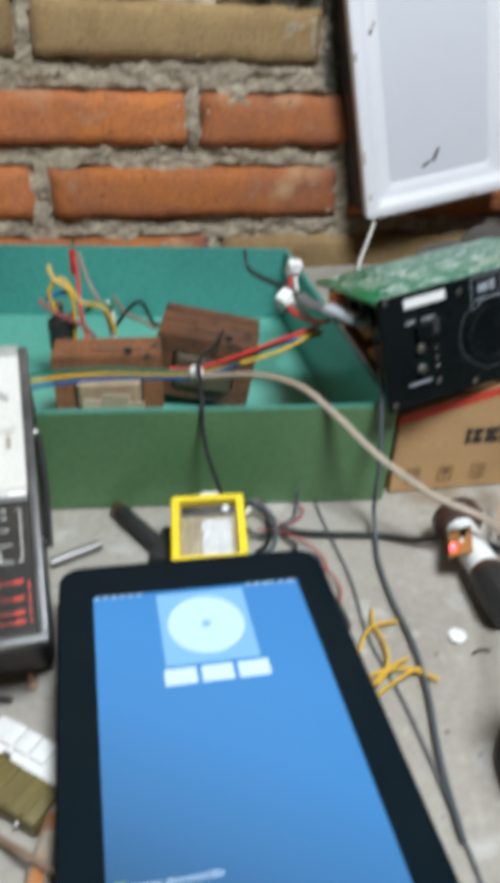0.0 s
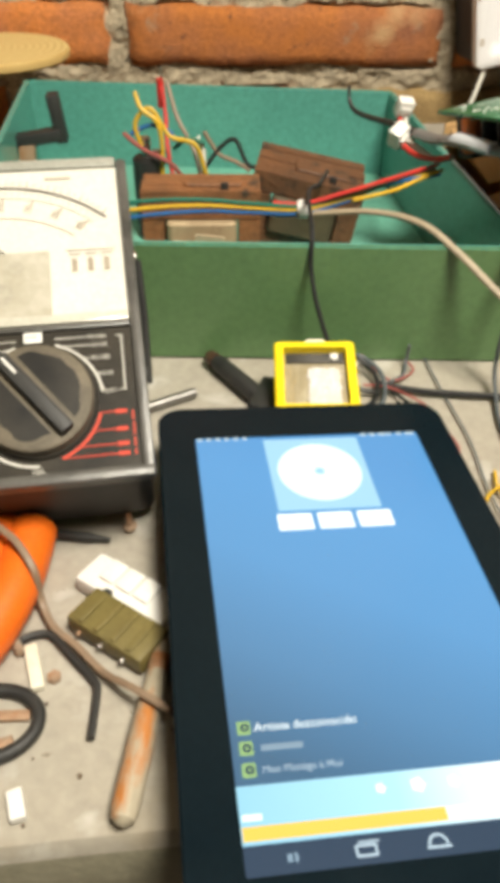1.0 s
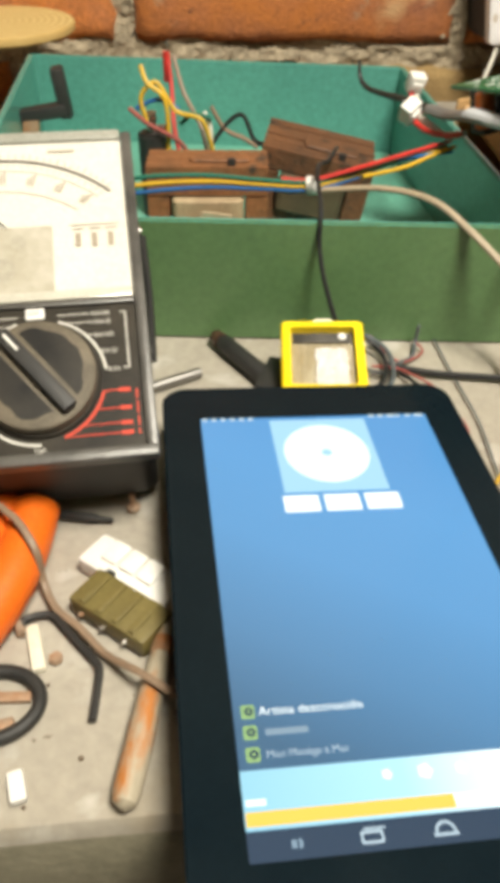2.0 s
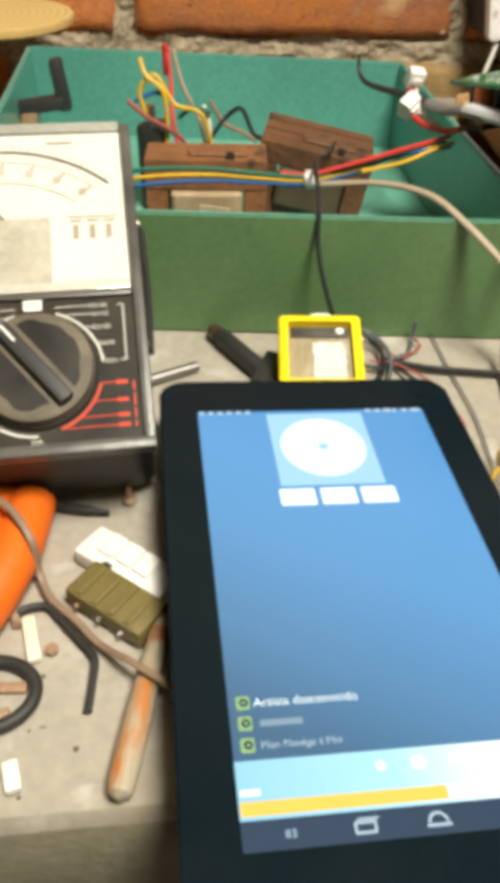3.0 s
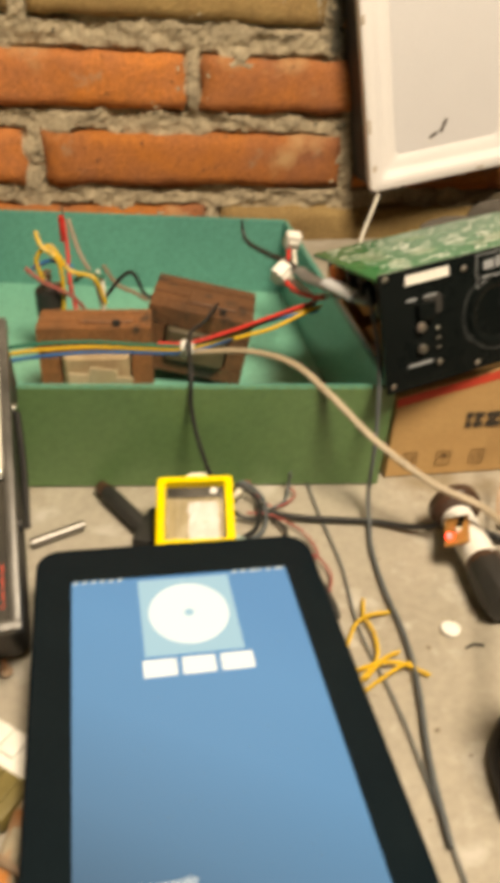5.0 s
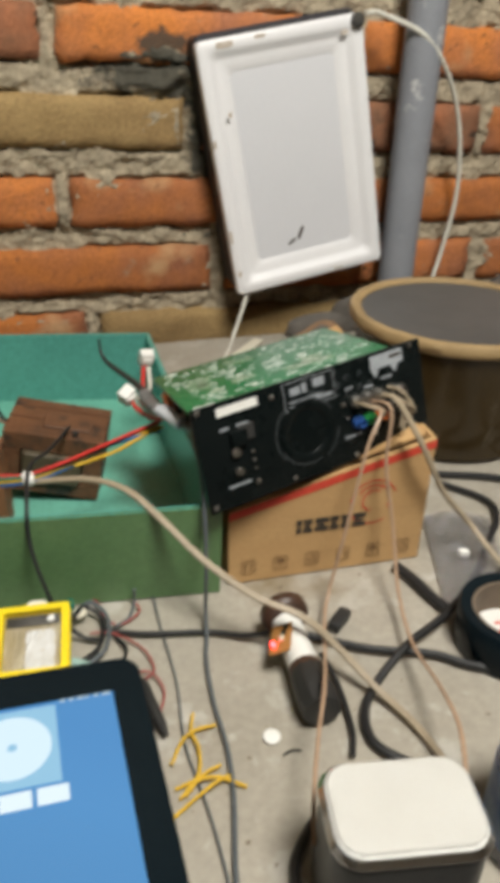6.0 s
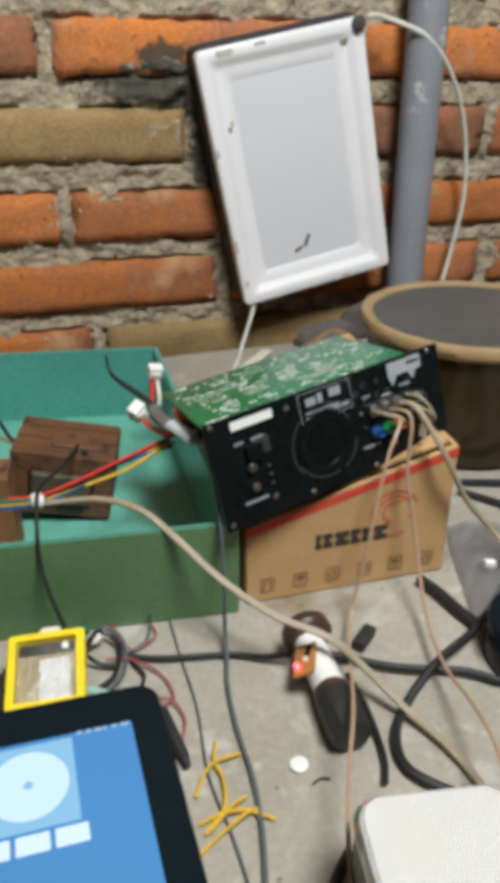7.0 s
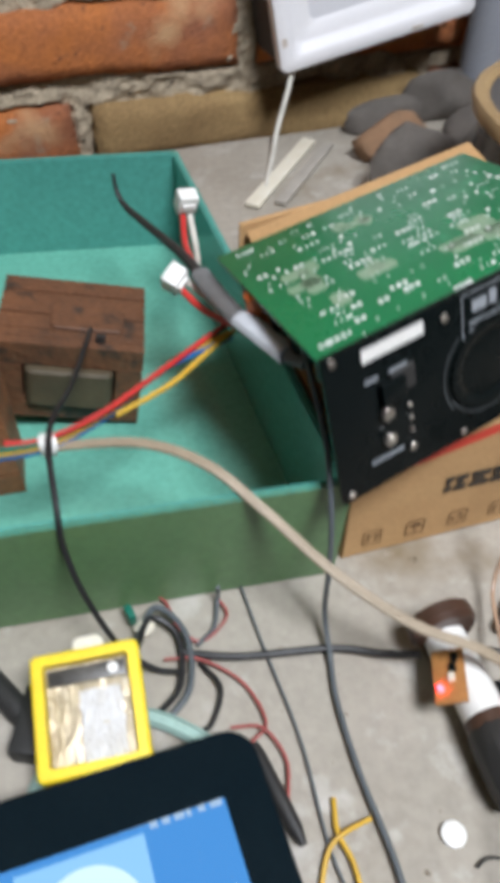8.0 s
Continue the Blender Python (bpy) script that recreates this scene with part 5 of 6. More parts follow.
stone("rubble", pose(0.405, 0.795, 0, 0, 0, -10), 0.060, 0.030, 0.045, STONE, "dark rubble lying along the foot of the wall", 15.0)
solo("plastic_strip", block(0.011, 0.112, 0.003, (0, 0, 0), 0.0008), CREAM, "white plastic strip lying behind the carton", "strip", m=pose(0.248, 0.740, 0.0005, 0, 0, -41.8))
solo("plastic_strip", block(0.008, 0.100, 0.003, (0, 0, 0), 0.0008), material("grey_strip", (0.4, 0.37, 0.32), rough=0.5), "grey plastic strip lying behind the carton", "strip", m=pose(0.264, 0.733, 0.0005, 0, 0, -41.8))

board = thing("round_board", pose(-0.147, 0.782, 0), "pale round wooden board with visible growth rings", "board")
RING = bpy.data.materials.new("ring_wood")
RING.use_nodes = True
_n, _l = RING.node_tree.nodes, RING.node_tree.links
_tc, _wv, _rp = _n.new("ShaderNodeTexCoord"), _n.new("ShaderNodeTexWave"), _n.new("ShaderNodeValToRGB")
_wv.wave_type, _wv.rings_direction = "RINGS", "Z"
_wv.inputs["Scale"].default_value, _wv.inputs["Distortion"].default_value = 55, 2.0
_rp.color_ramp.elements[0].color, _rp.color_ramp.elements[1].color = (0.72, 0.55, 0.24, 1), (0.58, 0.40, 0.15, 1)
_l.new(_tc.outputs["Object"], _wv.inputs["Vector"])
_l.new(_wv.outputs["Fac"], _rp.inputs[0])
_l.new(_rp.outputs[0], _n["Principled BSDF"].inputs["Base Color"])
_n["Principled BSDF"].inputs["Roughness"].default_value = 0.6
part("disc", can(0.060, 0.007, (0, 0, 0.065), segs=56, bevel=0.0015), RING, board)
part("foot", can(0.014, 0.0652, (-0.036, 0.016, 0), segs=20), PALE_WOOD, board)

# ---- things on the bench by the lamp coil ----
PLAN = BENCH_PLAN
coil = thing("test_coil", pose(0.1735, 0.334, 0.0, 0, 0, -2), "spool with white tape, brown ends and a glowing red indicator", "coil")
AX = pose(0.0025, 0.031, 0.0105, 90, 0, -1)
part("core", can(0.0076, 0.040, (0, 0, 0.006), segs=28, bevel=0.001), WHITE, coil, "white tape wrapped body", m=AX)
DARK_BROWN = material("dark_brown_bakelite", (0.055, 0.028, 0.018), (0.09, 0.05, 0.03), 0.4, scale=60, bump=0.06)
part("end_flange", lathe([(0.004, -0.003), (0.0125, -0.003), (0.0125, 0.0015), (0.0108, 0.0035), (0.004, 0.0035)], 36), DARK_BROWN, coil, "dark brown end flange", m=AX @ pose(0, 0.003, 0.005))
part("end_cap", lathe([(0.0072, 0.041), (0.0088, 0.043), (0.0100, 0.060), (0.0092, 0.066), (0.003, 0.067)], 9), MATT_BLACK, coil, "black end cap", m=AX)
part("brown_wrap", lathe([(0.0070, 0.038), (0.0080, 0.039), (0.0082, 0.043), (0.0072, 0.044)], 32), DARK_BROWN, coil, m=AX)
brd = part("small_board", block(0.011, 0.019, 0.0014, (0, 0, 0), 0.0003), material("orange_board", (0.42, 0.20, 0.06), (0.34, 0.15, 0.04), 0.5, scale=120), coil, "small orange circuit board", m=pose(-0.0055, 0.0060, 0.0168, 0, -30, -22))
part("indicator", lathe([(0.0011, 0), (0.0011, 0.0018), (0.0006, 0.0024)], 16), glowing("red_indicator", (1.0, 0.025, 0.03), 18.0), brd, "glowing red indicator", m=pose(-0.003, -0.0045, 0.0014))
for i in range(3):
    part("chip", block(0.0022, 0.003, 0.0012, (0.001 + i * 0.0008, -0.001 + i * 0.0035, 0.0014), 0.0002), BLACK if i else CREAM, brd)
for pts, c in (([(0.086, 0.386, 0.003), (0.106, 0.3775, 0.0025), (0.139, 0.3695, 0.0025), (0.155, 0.361, 0.004), (0.166, 0.354, 0.009)], C_BLACK),):
    wire("power_cord", pts, 0.0015, c, "black cord running to the taped spool", "cord")
wire("power_cord", [(0.183, 0.352, 0.006), (0.196, 0.347, 0.003), (0.215, 0.335, 0.003), (0.244, 0.323, 0.003), (0.262, 0.309, 0.003), (0.300, 0.290, 0.003), (0.34, 0.275, 0.003)], 0.0021, C_BLACK, "thick black cord lying across the bench", "cord")
wire("power_cord", [(0.330, 0.468, 0.003), (0.350, 0.440, 0.003), (0.344, 0.418, 0.004), (0.322, 0.395, 0.003), (0.299, 0.371, 0.003), (0.262, 0.343, 0.0075), (0.231, 0.328, 0.0075), (0.206, 0.312, 0.003), (0.1945, 0.298, 0.003), (0.192, 0.283, 0.003), (0.201, 0.270, 0.003), (0.215, 0.258, 0.003)], 0.0022, C_BLACK, "thick black cord looping over the bench", "cord")
wire("power_cord", [(0.335, 0.478, 0.003), (0.363, 0.468, 0.003), (0.39, 0.455, 0.003), (0.43, 0.445, 0.003), (0.48, 0.45, 0.003)], 0.0024, C_BLACK, "thick black cord in front of the round tub", "cord")
wire("power_cord", [(0.258, 0.392, 0.003), (0.262, 0.379, 0.003), (0.265, 0.362, 0.003), (0.268, 0.350, 0.003)], 0.0032, C_BLACK, "short black cord end beside the carton", "cord")
wire("power_cord", [(0.189, 0.338, 0.004), (0.190, 0.322, 0.003), (0.188, 0.305, 0.003), (0.185, 0.290, 0.003), (0.180, 0.279, 0.003)], 0.0013, C_BLACK, "thin black cord end on the bench", "cord")
wire("power_cord", [(0.413, 0.486, 0.048), (0.404, 0.478, 0.022), (0.396, 0.470, 0.004), (0.392, 0.44, 0.003), (0.375, 0.41, 0.003)], 0.0020, C_BLACK, "black cord hanging down the round tub", "cord")
wire("power_cord", [(0.1530, 0.2560, 0.003), (0.1435, 0.2470, 0.003), (0.1380, 0.2380, 0.003), (0.1345, 0.2200, 0.003)], 0.0022, C_BLACK, "black cord lying beside the loudspeaker", "cord")
solo("rubber_stub", block(0.007, 0.016, 0.006, (0, 0, 0), 0.0016), MATT_BLACK, "black rubber stub beside the spool", "stub", m=pose(0.208, 0.359, 0.0, 0, 0, -50))

AMPW = pose(0.1452, 0.3876, 0.0626, -14.2, -5.6, 12.3)


def jack_at(x, z, out):
    return tuple(AMPW @ Vector((x, -out, z)))


wire("speaker_wire", [jack_at(0.099, 0.030, 0.004), jack_at(0.099, 0.028, 0.016), (0.229, 0.389, 0.088), (0.2165, 0.378, 0.05), (0.207, 0.372, 0.014), (0.196, 0.352, 0.012), (0.1735, 0.300, 0.028), (0.1595, 0.273, 0.030), (0.1485, 0.250, 0.030), (0.1415, 0.232, 0.028)], 0.0009, C_COPPER, "clear copper speaker wire running from the amplifier", "wire", flat=0.75)
wire("speaker_wire", [jack_at(0.101, 0.032, 0.004), jack_at(0.104, 0.028, 0.018), (0.243, 0.392, 0.075), (0.2475, 0.384, 0.040), (0.242, 0.360, 0.014), (0.232, 0.325, 0.012), (0.225, 0.290, 0.022), (0.217, 0.262, 0.030), (0.207, 0.240, 0.030), (0.2, 0.222, 0.024)], 0.0011, C_COPPER, "pale copper speaker wire reaching the small loudspeaker", "wire", flat=0.75)
wire("flex_cord", [jack_at(0.107, 0.033, 0.004), jack_at(0.110, 0.031, 0.016), (0.262, 0.389, 0.085), (0.281, 0.391, 0.052), (0.303, 0.392, 0.026), (0.312, 0.365, 0.012), (0.322, 0.338, 0.006), (0.345, 0.31, 0.003)], 0.0019, C_BEIGE, "beige flex running from the amplifier across the bench", "cord", flat=0.75)
for a, b, c in (((0.091, 0.034), (0.101, 0.022), C_BEIGE), ((0.108, 0.034), (0.118, 0.020), C_BEIGE), ((0.113, 0.036), (0.120, 0.018), C_BEIGE)):
    wire("jumper_lead", [jack_at(a[0], a[1], 0.005), jack_at(a[0] + 0.003, a[1] - 0.002, 0.013), jack_at(b[0] + 0.002, b[1] + 0.004, 0.014), jack_at(b[0], b[1], 0.009), jack_at(b[0] - 0.002, b[1] - 0.008, 0.008)], 0.0010, c, "short beige lead plugged into the amplifier", "wire", group="amplifier leads")

solo("bottle_cap", lathe([(0.0038, 0), (0.0040, 0.0006), (0.0040, 0.0012), (0.0032, 0.0016), (0.0008, 0.0014)], 24), WHITE, "small white round disc lying on the bench", "disc", m=pose(0.150, 0.300, 0))
solo("wire_clipping", tube([(0, 0, 0.0006), (0.004, 0.0012, 0.0008), (0.008, 0, 0.0006)], 0.0005, 5), MATT_BLACK, "tiny black wire clipping on the bench", "clipping", m=pose(0.152, 0.2895, 0))
for i, pts in enumerate(([(0.104, 0.298, 0.001), (0.111, 0.308, 0.002), (0.1175, 0.311, 0.003), (0.1275, 0.3125, 0.0015)], [(0.119, 0.322, 0.001), (0.116, 0.312, 0.002), (0.117, 0.302, 0.002), (0.114, 0.290, 0.002), (0.104, 0.281, 0.001)],
                         [(0.103, 0.286, 0.001), (0.113, 0.2865, 0.003), (0.122, 0.285, 0.003), (0.132, 0.279, 0.001)], [(0.124, 0.292, 0.001), (0.116, 0.288, 0.0035), (0.106, 0.281, 0.002)],
                         [(0.100, 0.274, 0.001), (0.110, 0.279, 0.002), (0.121, 0.283, 0.004), (0.128, 0.286, 0.001)])):
    wire("wire_offcut", pts, 0.0008, C_YELLOW, "yellow wire offcut lying on the bench", "wire", sides=6, group="yellow wire offcuts")
wire("wire_offcut", [(0.292, 0.303, 0.001), (0.300, 0.297, 0.001)], 0.0012, C_YELLOW, "short yellow wire offcut by the tape roll", "wire", sides=6, group="yellow wire offcuts")
solo("felt_pen", lathe([(0.0012, 0), (0.0026, 0.006), (0.0028, 0.03), (0.0022, 0.034)], 16), MATT_BLACK, "black pen lying beside the tablet", "pen", m=pose(0.1045, 0.312, 0.003, 90, 0, -172))
wire("thin_cord", [(0.1165, 0.409, 0.0015), (0.116, 0.38, 0.0012), (0.116, 0.343, 0.0012), (0.112, 0.307, 0.0012), (0.114, 0.274, 0.0012), (0.114, 0.246, 0.0012), (0.112, 0.2, 0.0012)], 0.0005, C_GREY, "thin grey thread lying along the bench", "cord", sides=6)

# ---- tangle behind the card case ----
for pts, r, c, lab in (([(0.070, 0.385, 0.012), (0.079, 0.400, 0.008), (0.087, 0.392, 0.004), (0.083, 0.374, 0.003), (0.073, 0.366, 0.003)], 0.0012, C_BLACK, "black"),
                       ([(0.071, 0.390, 0.010), (0.082, 0.405, 0.006), (0.090, 0.392, 0.004), (0.086, 0.372, 0.003), (0.074, 0.362, 0.003)], 0.0012, C_GREY, "dark grey"),
                       ([(0.080, 0.385, 0.003), (0.092, 0.381, 0.003), (0.104, 0.368, 0.002), (0.107, 0.352, 0.002), (0.100, 0.347, 0.002)], 0.0006, C_PINK, "red"),
                       ([(0.077, 0.416, 0.002), (0.086, 0.409, 0.003), (0.088, 0.396, 0.004), (0.095, 0.388, 0.002), (0.107, 0.395, 0.002), (0.1055, 0.404, 0.003)], 0.0006, C_PINK, "red"),
                       ([(0.106, 0.402, 0.012), (0.1055, 0.402, 0.003), (0.101, 0.392, 0.002), (0.093, 0.387, 0.002)], 0.0009, C_GREY, "dark"),
                       ([(0.092, 0.380, 0.002), (0.096, 0.368, 0.003), (0.090, 0.358, 0.002), (0.086, 0.356, 0.002)], 0.0009, C_BLACK, "black"),
                       ([(0.095, 0.354, 0.002), (0.105, 0.350, 0.003), (0.109, 0.338, 0.002), (0.105, 0.326, 0.002)], 0.0006, C_PINK, "dull red"),
                       ([(0.028, 0.350, 0.004), (0.036, 0.362, 0.003), (0.052, 0.370, 0.003), (0.070, 0.366, 0.003), (0.086, 0.351, 0.003), (0.090, 0.342, 0.003)], 0.0030, C_TEAL, "pale teal")):
    wire("loose_wire", pts, r, c, lab + " loose wire tangled behind the tablet", "wire", sides=7, group="tangled wires")
solo("wire_joint", rounded(0.007, 0.006, 0.005, 0.002, (0, 0, 0), 0.0015), CREAM, "cream wire joint in the tangle", "joint", m=pose(0.076, 0.398, 0.004, 10, 0, 30))
solo("wire_joint", block(0.003, 0.006, 0.006, (0, 0, 0), 0.0008), C_GREEN, "green wire joint in the tangle", "joint", m=pose(0.0725, 0.405, 0.003, 0, 0, 10))
probe = thing("test_probe", pose(0.013, 0.411, 0.0046, 0, 0, -152), "black test probe with a worn brown end", "probe")
part("handle", lathe([(0.0026, 0), (0.0044, 0.004), (0.0044, 0.034), (0.003, 0.040), (0.001, 0.042)], 18), MATT_BLACK, probe, m=pose(0, 0, 0, -90, 0, 0))
part("brown_end", lathe([(0.001, -0.007), (0.0036, -0.004), (0.004, 0.001)], 18), DARK_BROWN, probe, m=pose(0, 0, 0, -90, 0, 0))
solo("dark_adapter", block(0.012, 0.024, 0.010, (0, 0, 0), 0.002), MATT_BLACK, "black plug adapter lying under the card case", "adapter", m=pose(0.0335, 0.3755, 0, 0, 0, -25))
rod = thing("steel_rod", pose(-0.022, 0.379, 0.0026, 0, 0, -68), "shiny steel rod lying on the bench", "rod")
part("rod", can(0.0024, 0.026, segs=16, bevel=0.0006), material("dull_steel", (0.30, 0.29, 0.28), (0.2, 0.19, 0.18), 0.38, 0.9, scale=90), rod, m=pose(0, 0, 0, -90, 0, 0))

# ---- tape roll, clear plug, bottle, loudspeaker ----
roll = thing("tape_roll", pose(0.2885, 0.322, 0.0), "roll of black insulating tape with a white core", "tape")
part("tape", lathe([(0.0225, 0.0005), (0.0285, 0.0), (0.029, 0.001), (0.029, 0.0225), (0.0283, 0.0235), (0.0225, 0.023)], 56, ring=True), GLOSS_BLACK, roll)
core = part("core", lathe([(0.0205, 0.0005), (0.0223, 0.0005), (0.0223, 0.0222), (0.0205, 0.0222)], 48, ring=True), material("brown_core", (0.16, 0.12, 0.085), rough=0.8), roll)
part("core_label", can(0.0204, 0.0008, (0, 0, 0.0040), segs=48), WHITE, roll, "white core disc with red print")
for x, y in ((-0.004, 0.004), (0.003, -0.002), (-0.001, 0.010), (0.007, 0.006)):
    part("red_mark", plate(x - 0.0018, y - 0.0010, x + 0.0018, y + 0.0010, 0.0051), RED, roll, smooth=False)
clear = thing("clear_bag", pose(0.304, 0.386, 0.0, 0, 0, -20), "crumpled clear plastic bag lying on the bench", "bag")


def bag_mesh():
    bm = bmesh.new()
    g = [[bm.verts.new(((i / 14 - 0.5) * 0.042, (j / 22 - 0.5) * 0.085, 0.003 + 0.008 * (1 - abs(i / 7 - 1) ** 2) * (0.5 + 0.5 * noise.noise((i * 0.45, j * 0.4, 2.0))) + 0.003 * abs(noise.noise((i * 0.9, j * 0.8, 5.0))))) for i in range(15)] for j in range(23)]
    for j in range(22):
        for i in range(14):
            bm.faces.new((g[j][i], g[j][i + 1], g[j + 1][i + 1], g[j + 1][i]))
    bmesh.ops.solidify(bm, geom=bm.faces, thickness=0.0006)
    return bm


part("film", bag_mesh(), material("bag_film", (0.85, 0.85, 0.88), (0.75, 0.75, 0.78), 0.08, alpha=0.06, scale=40, bump=0.3), clear)
part("shiny_clip", block(0.006, 0.004, 0.004, (-0.006, -0.006, 0.010), 0.0008), WHITE, clear)
solo("brown_paper", block(0.03, 0.016, 0.004, (0, 0, 0), 0.001), PAPER, "piece of brown card on the bench", "card", m=pose(0.325, 0.345, 0, 0, 0, 20))

spk = thing("loudspeaker", pose(0.1678, 0.2218, 0.0, 0, 0, -11), "small cube loudspeaker with a white mesh top and chrome trim", "loudspeaker")
SPW, SPL = 0.0530, 0.0365
SPZ = 0.055
part("body", rounded(SPW, SPL, SPZ - 0.006, 0.010, (0, 0, 0.0005), 0.002), material("dark_grey_shell", (0.05, 0.05, 0.048), (0.035, 0.035, 0.034), 0.4, scale=50), spk, "dark grey shell")
part("trim", rounded(SPW + 0.0016, SPL + 0.0016, 0.0042, 0.0104, (0, 0, SPZ - 0.0064), 0.0018), material("bright_chrome", (0.95, 0.95, 0.95), (0.9, 0.9, 0.9), 0.14, 1.0, scale=40, bump=0.0), spk, "bright chrome trim")
part("grille", rounded(SPW - 0.002, SPL - 0.002, 0.0032, 0.0092, (0, 0, SPZ - 0.003), 0.0014), WHITE, spk, "white mesh grille")
bm = bmesh.new()
for i in range(40):
    for j in range(30):
        x, y = -0.0246 + i * 0.00126 + (j % 2) * 0.00063, -0.0164 + j * 0.00114
        if abs(x) > 0.0248 or abs(y) > 0.0166 or (abs(x) > 0.0170 and abs(y) > 0.0088 and math.hypot(abs(x) - 0.0168, abs(y) - 0.0086) > 0.0080):
            continue
        q = [bm.verts.new((x + 0.00036 * a, y + 0.00036 * b, SPZ + 0.00035)) for a, b in ((-1, -1), (1, -1), (1, 1), (-1, 1))]
        bm.faces.new(q)
tagged(part("grille_mesh", bm, material("mesh_hole", (0.32, 0.31, 0.28)), spk, "fine dark mesh holes", smooth=False), kind="stuff")
bottle = thing("plastic_bottle", pose(0.232, 0.226, 0.0), "clear plastic bottle with a blue label", "bottle")
part("body", lathe([(0.017, 0.0), (0.0195, 0.002), (0.0195, 0.052), (0.016, 0.062), (0.009, 0.070), (0.0085, 0.080)], 36), CLEAR, bottle)
part("label", lathe([(0.0198, 0.010), (0.0199, 0.011), (0.0199, 0.040), (0.0198, 0.041)], 36), material("blue_label", (0.02, 0.09, 0.30), (0.30, 0.42, 0.5), 0.4, scale=90), bottle, "blue printed label")
part("cap", can(0.0098, 0.010, (0, 0, 0.076), segs=28, bevel=0.001), MATT_BLACK, bottle)

# ---- small things in front of the multimeter ----
pl = thing("pliers", pose(-0.0790, 0.289, 0.0), "orange handled pliers lying on the bench", "pliers")
PL = pose(0.0790, -0.289, 0.0)
part("handle", tube([(-0.0616, 0.3027, 0.0096), (-0.0629, 0.2907, 0.0096), (-0.0657, 0.2762, 0.0096), (-0.0709, 0.2627, 0.0086), (-0.0764, 0.2525, 0.0077)], 0.0084, 14, flat=1.0), ORANGE, pl, "orange rubber handle", m=PL)
part("handle", tube([(-0.0728, 0.3065, 0.0096), (-0.0752, 0.2958, 0.0096), (-0.0807, 0.2824, 0.0096), (-0.088, 0.2707, 0.0077)], 0.0084, 14, flat=1.0), ORANGE, pl, "orange rubber handle", m=PL)
part("pivot", can(0.008, 0.012, (0.012, 0.030, 0.001), segs=24, bevel=0.002), GREY_EDGE, pl)
wire("lamp_flex", [(-0.0709, 0.2945, 0.0216), (-0.0636, 0.2861, 0.0216), (-0.058, 0.2772, 0.0173), (-0.0571, 0.2737, 0.0058), (-0.0532, 0.2653, 0.0029), (-0.0452, 0.2567, 0.0026), (-0.037, 0.2464, 0.0026), (-0.0271, 0.2353, 0.0091), (-0.0176, 0.2276, 0.0091), (-0.0138, 0.2279, 0.0029)], 0.0013, C_BROWN, "brown flex lying over the pliers and bench", "cord", flat=0.7)
tb = thing("terminal_strip", pose(-0.0285, 0.2748, 0.0, 0, 0, -41) @ Matrix.Diagonal((1.08, 1.1, 1, 1)), "white plastic terminal strip on the bench", "terminal")
part("base", block(0.034, 0.0125, 0.007, (0, 0, 0), 0.0015), WHITE, tb)
for i in range(3):
    part("terminal", block(0.0062, 0.008, 0.0022, (-0.0075 + i * 0.0068, 0.0015, 0.0065), 0.0008), WHITE, tb)
ob_ = thing("relay_board", pose(-0.0322, 0.2600, 0.0, 0, 0, -41), "olive ribbed circuit module lying on the bench", "circuit board")
part("block", block(0.0305, 0.0146, 0.0075, (0, 0, 0.001), 0.0012), OLIVE, ob_)
for i in range(4):
    part("rib", block(0.0024, 0.0130, 0.0012, (-0.010 + i * 0.0066, 0, 0.0083), 0.0004), OLIVE, ob_)
for i in range(3):
    part("pin", can(0.0008, 0.0012, (-0.010 + i * 0.009, -0.0073, 0.004), segs=8, turn=pose(0, 0, 0, 90, 0, 0)), STEEL if i else RUST, ob_)
part("corner_tab", block(0.006, 0.005, 0.006, (-0.0115, 0.0080, 0.001), 0.0012), MATT_BLACK, ob_)
wire("hex_key", [(-0.0635, 0.2595, 0.002), (-0.0615, 0.2625, 0.002), (-0.0545, 0.263, 0.002), (-0.0490, 0.2565, 0.002), (-0.0445, 0.2505, 0.002), (-0.0400, 0.2445, 0.002), (-0.0388, 0.2415, 0.002), (-0.0392, 0.235, 0.002), (-0.0402, 0.2255, 0.002)], 0.0013, MATT_BLACK, "black bent steel hook lying on the bench", "hook")
solo("hook_end", can(0.0017, 0.005, turn=pose(0, 0, 0, 90, 0, 20), segs=12, bevel=0.0004), RUST, "rusty hook end on the bench", "fitting", m=pose(-0.0645, 0.2615, 0.0018))
solo("plastic_peg", block(0.0042, 0.0165, 0.003, (0, 0, 0), 0.0009), CREAM, "cream plastic peg on the bench", "peg", m=pose(-0.0582, 0.2515, 0, 0, 0, 13))
solo("plastic_peg", block(0.0044, 0.0085, 0.003, (0, 0, 0), 0.0009), WHITE, "small white plastic piece on the bench", "peg", m=pose(-0.0592, 0.2093, 0, 0, 0, 14))
solo("brass_nut", can(0.0022, 0.0022, segs=6, bevel=0.0004), RUST, "rusty small nut on the bench", "nut", m=pose(-0.0520, 0.2475, 0))
solo("screw", lathe([(0.0012, 0), (0.0026, 0.0008), (0.0026, 0.002), (0.0012, 0.0026), (0.0010, 0.0075), (0.0003, 0.0085)], 14), RUST, "small rusty screw standing on the bench", "screw", m=pose(-0.0285, 0.3085, 0))
solo("drill_bit", lathe([(0.0014, 0), (0.0019, 0.002), (0.0019, 0.014), (0.0012, 0.016), (0.0009, 0.021)], 12), MATT_BLACK, "short dark drill bit on the bench", "drill bit", m=pose(-0.0560, 0.3075, 0.002, 90, 0, 75))
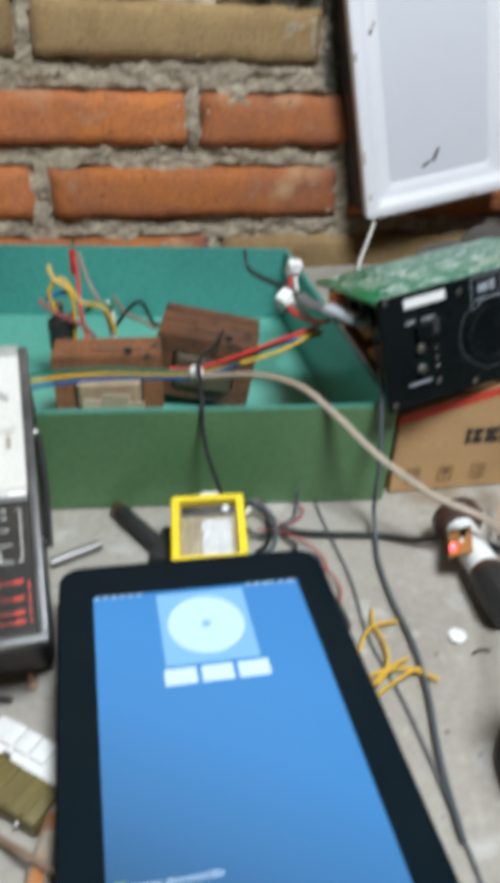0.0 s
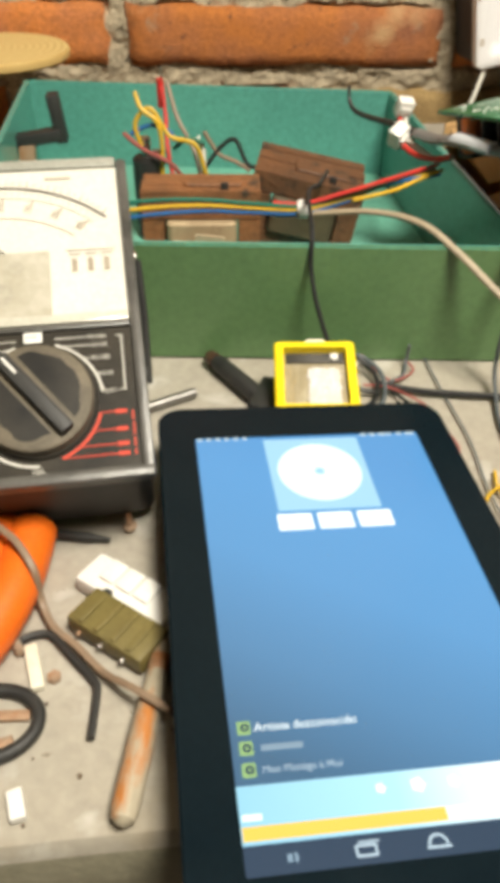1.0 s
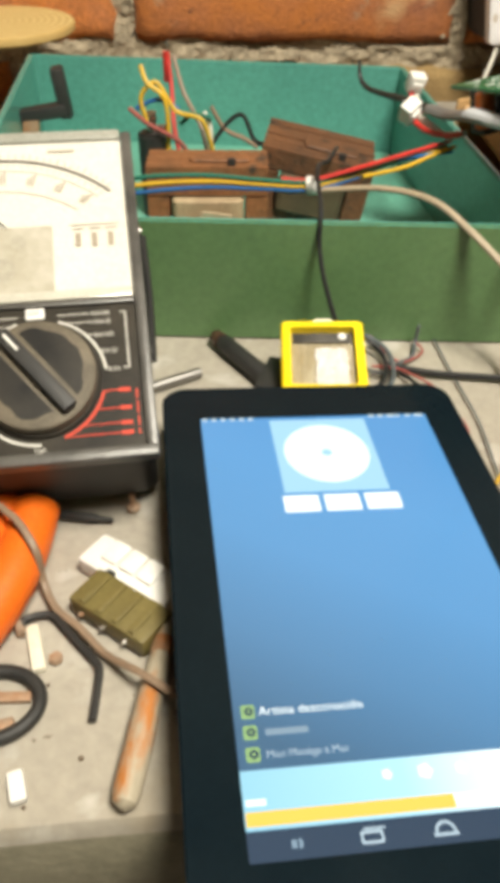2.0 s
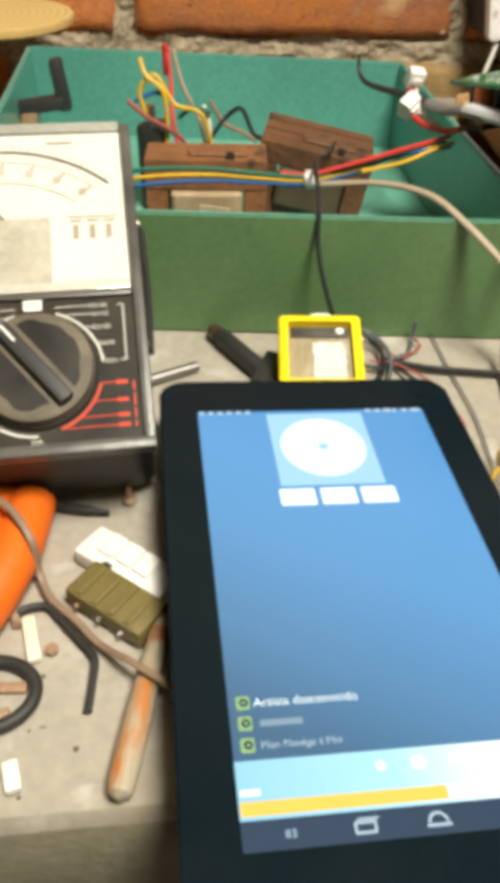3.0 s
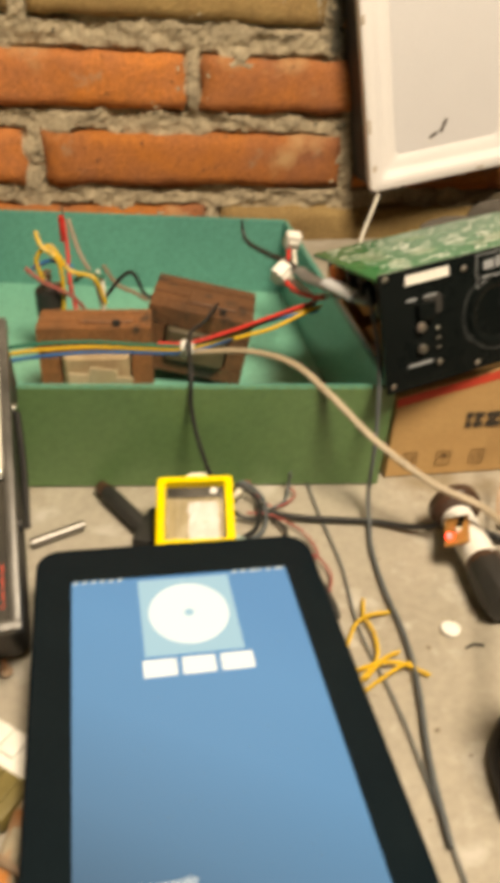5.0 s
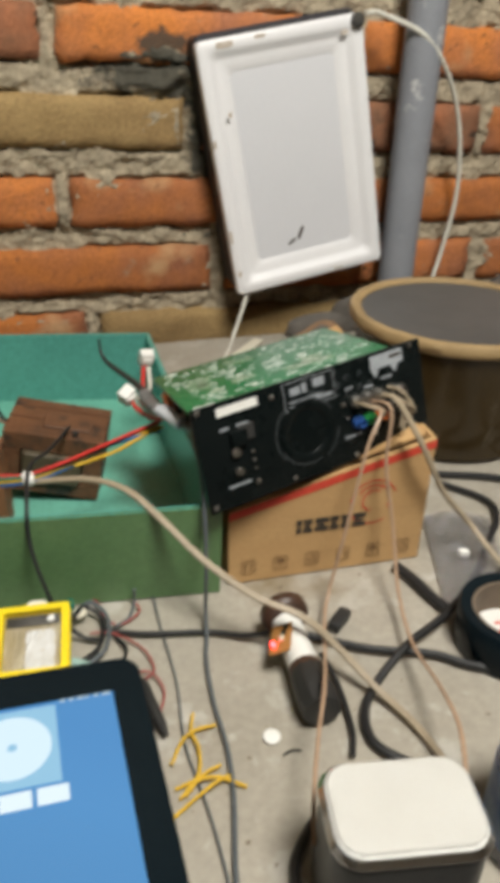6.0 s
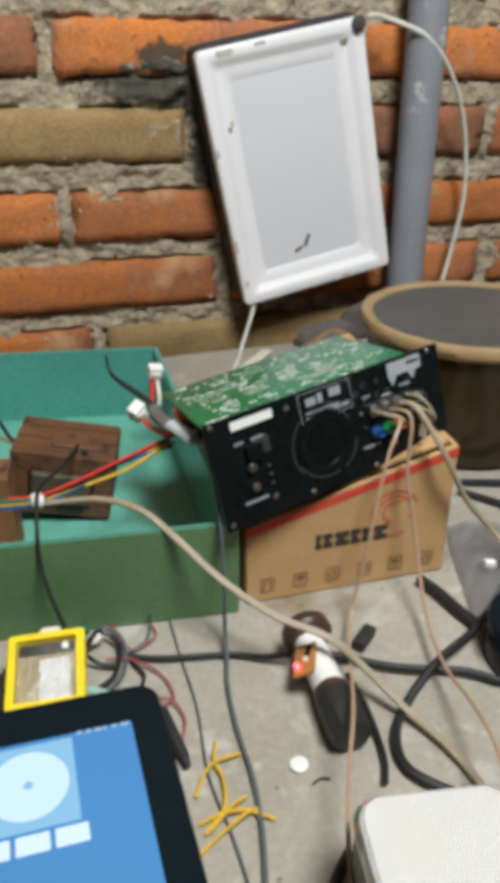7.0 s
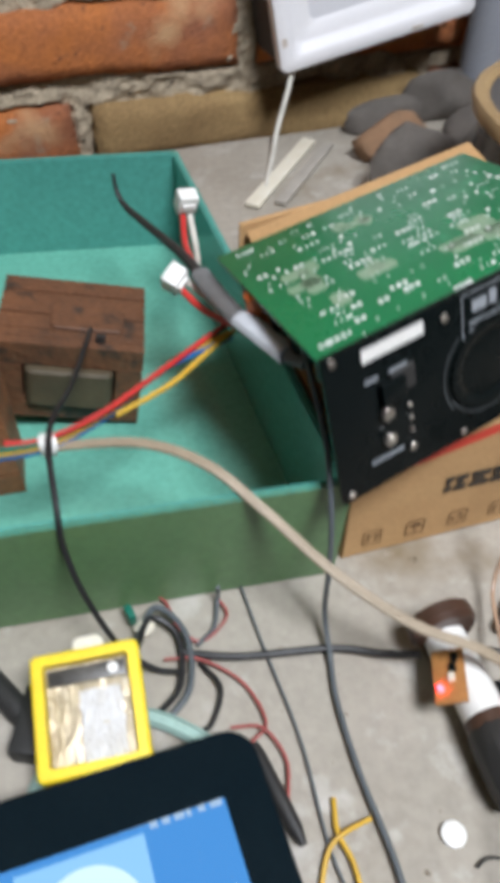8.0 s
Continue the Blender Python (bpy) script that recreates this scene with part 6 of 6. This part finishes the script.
ring = []
for i in range(21):
    a = math.radians(150 - 300 * i / 20)
    ring.append((-0.0690 + 0.0138 * math.cos(a), 0.2335 + 0.0108 * math.sin(a), 0.0022))
clamp = thing("hose_clamp", pose(0, 0, 0), "black rubber ring with two rusty bars", "clamp")
part("ring", tube(ring, 0.0021, 10, 4), MATT_BLACK, clamp)
part("rusty_bar", block(0.022, 0.0032, 0.0018, (-0.0690, 0.2365, 0), 0.0006, turn=pose(0, 0, 0, 0, 0, -5)), RUST, clamp)
part("rusty_bar", block(0.016, 0.0034, 0.0018, (-0.0700, 0.2270, 0), 0.0006, turn=pose(0, 0, 0, 0, 0, 8)), RUST, clamp)
fh = thing("worn_handle", pose(-0.0312, 0.2000, 0.0, 0, 0, -14), "worn wooden file handle with orange rust stains", "handle")
part("ferrule", lathe([(0.0030, 0.0445), (0.0034, 0.045), (0.0032, 0.050), (0.0026, 0.0505)], 20), RUST, fh, m=pose(0, 0, 0.0040, -90, 0, 0))
part("handle", lathe([(0.0010, -0.001), (0.0032, 0.0006), (0.0039, 0.0035), (0.0040, 0.022), (0.0037, 0.034), (0.0030, 0.045), (0.0024, 0.066)], 24), WORN_WOOD, fh, m=pose(0, 0, 0.0040, -90, 0, 0))

# ---- crumbs on the bench ----
PLAN = Matrix()
rng = random.Random(11)
bm = bmesh.new()
for i in range(34):
    x, y = (rng.uniform(-0.10, -0.02), rng.uniform(0.195, 0.30)) if i % 2 else (rng.uniform(0.09, 0.30), rng.uniform(0.24, 0.40))
    r = rng.choice((0.0003, 0.0004, 0.0005, 0.0007))
    block(r * 2, r * rng.uniform(1.2, 2.4), r, (x, y, -0.0006), r * 0.3, 1, bm, pose(0, 0, 0, 0, 0, rng.uniform(0, 180)))
solo("crumbs", bm, material("dark_crumb", (0.09, 0.06, 0.04), (0.2, 0.15, 0.1), 0.9), "small dark crumbs scattered over the bench", "debris", kind="stuff")

# ---- bricks ----
def brick_mesh(w, h, seed, mat):
    """A worn brick: rounded uneven face, open at the back."""
    nx, nz = 22, 5
    verts, faces = [], []
    for j in range(nz + 1):
        for i in range(nx + 1):
            u, v = i / nx, j / nz
            x, z = (u - 0.5) * w, (v - 0.5) * h
            edge = min(u * w, (1 - u) * w, v * h, (1 - v) * h)
            x += 0.0026 * noise.noise((seed, x * 60, z * 60)) + (0.0045 * noise.noise((seed + 4, z * 90, 0)) if i in (0, nx) else 0)
            z += 0.0020 * noise.noise((seed + 9, x * 45, z * 40)) + (0.0034 * noise.noise((seed + 2, x * 55, 3)) if j in (0, nz) else 0)
            y = -0.0105 + 0.0022 * noise.noise((x * 34, seed, z * 40)) + 0.0016 * noise.noise((x * 110, seed, z * 120)) + (0.0030 if edge < 1e-6 else 0)
            verts.append((x, y, z))
    for j in range(nz):
        for i in range(nx):
            a = j * (nx + 1) + i
            faces.append((a, a + 1, a + nx + 2, a + nx + 1))
    ringv = [i for i in range(nx + 1)] + [(j + 1) * (nx + 1) + nx for j in range(nz)] + [nz * (nx + 1) + nx - 1 - i for i in range(nx)] + [(nz - 1 - j) * (nx + 1) for j in range(nz - 1)]
    first = len(verts)
    for k in ringv:
        verts.append((verts[k][0], 0.016, verts[k][2]))
    m = len(ringv)
    for k in range(m):
        faces.append((ringv[(k + 1) % m], ringv[k], first + k, first + (k + 1) % m))
    me = bpy.data.meshes.new("brick")
    me.from_pydata(verts, [], faces)
    me.materials.append(mat)
    for p in me.polygons:
        p.use_smooth = True
    return me


count = 0
for z0, z1, row in ROWS_OF_BRICKS:
    for x0, x1, kind in row:
        count += 1
        dip = -0.022 * ((x0 + x1) / 2 - 0.1)
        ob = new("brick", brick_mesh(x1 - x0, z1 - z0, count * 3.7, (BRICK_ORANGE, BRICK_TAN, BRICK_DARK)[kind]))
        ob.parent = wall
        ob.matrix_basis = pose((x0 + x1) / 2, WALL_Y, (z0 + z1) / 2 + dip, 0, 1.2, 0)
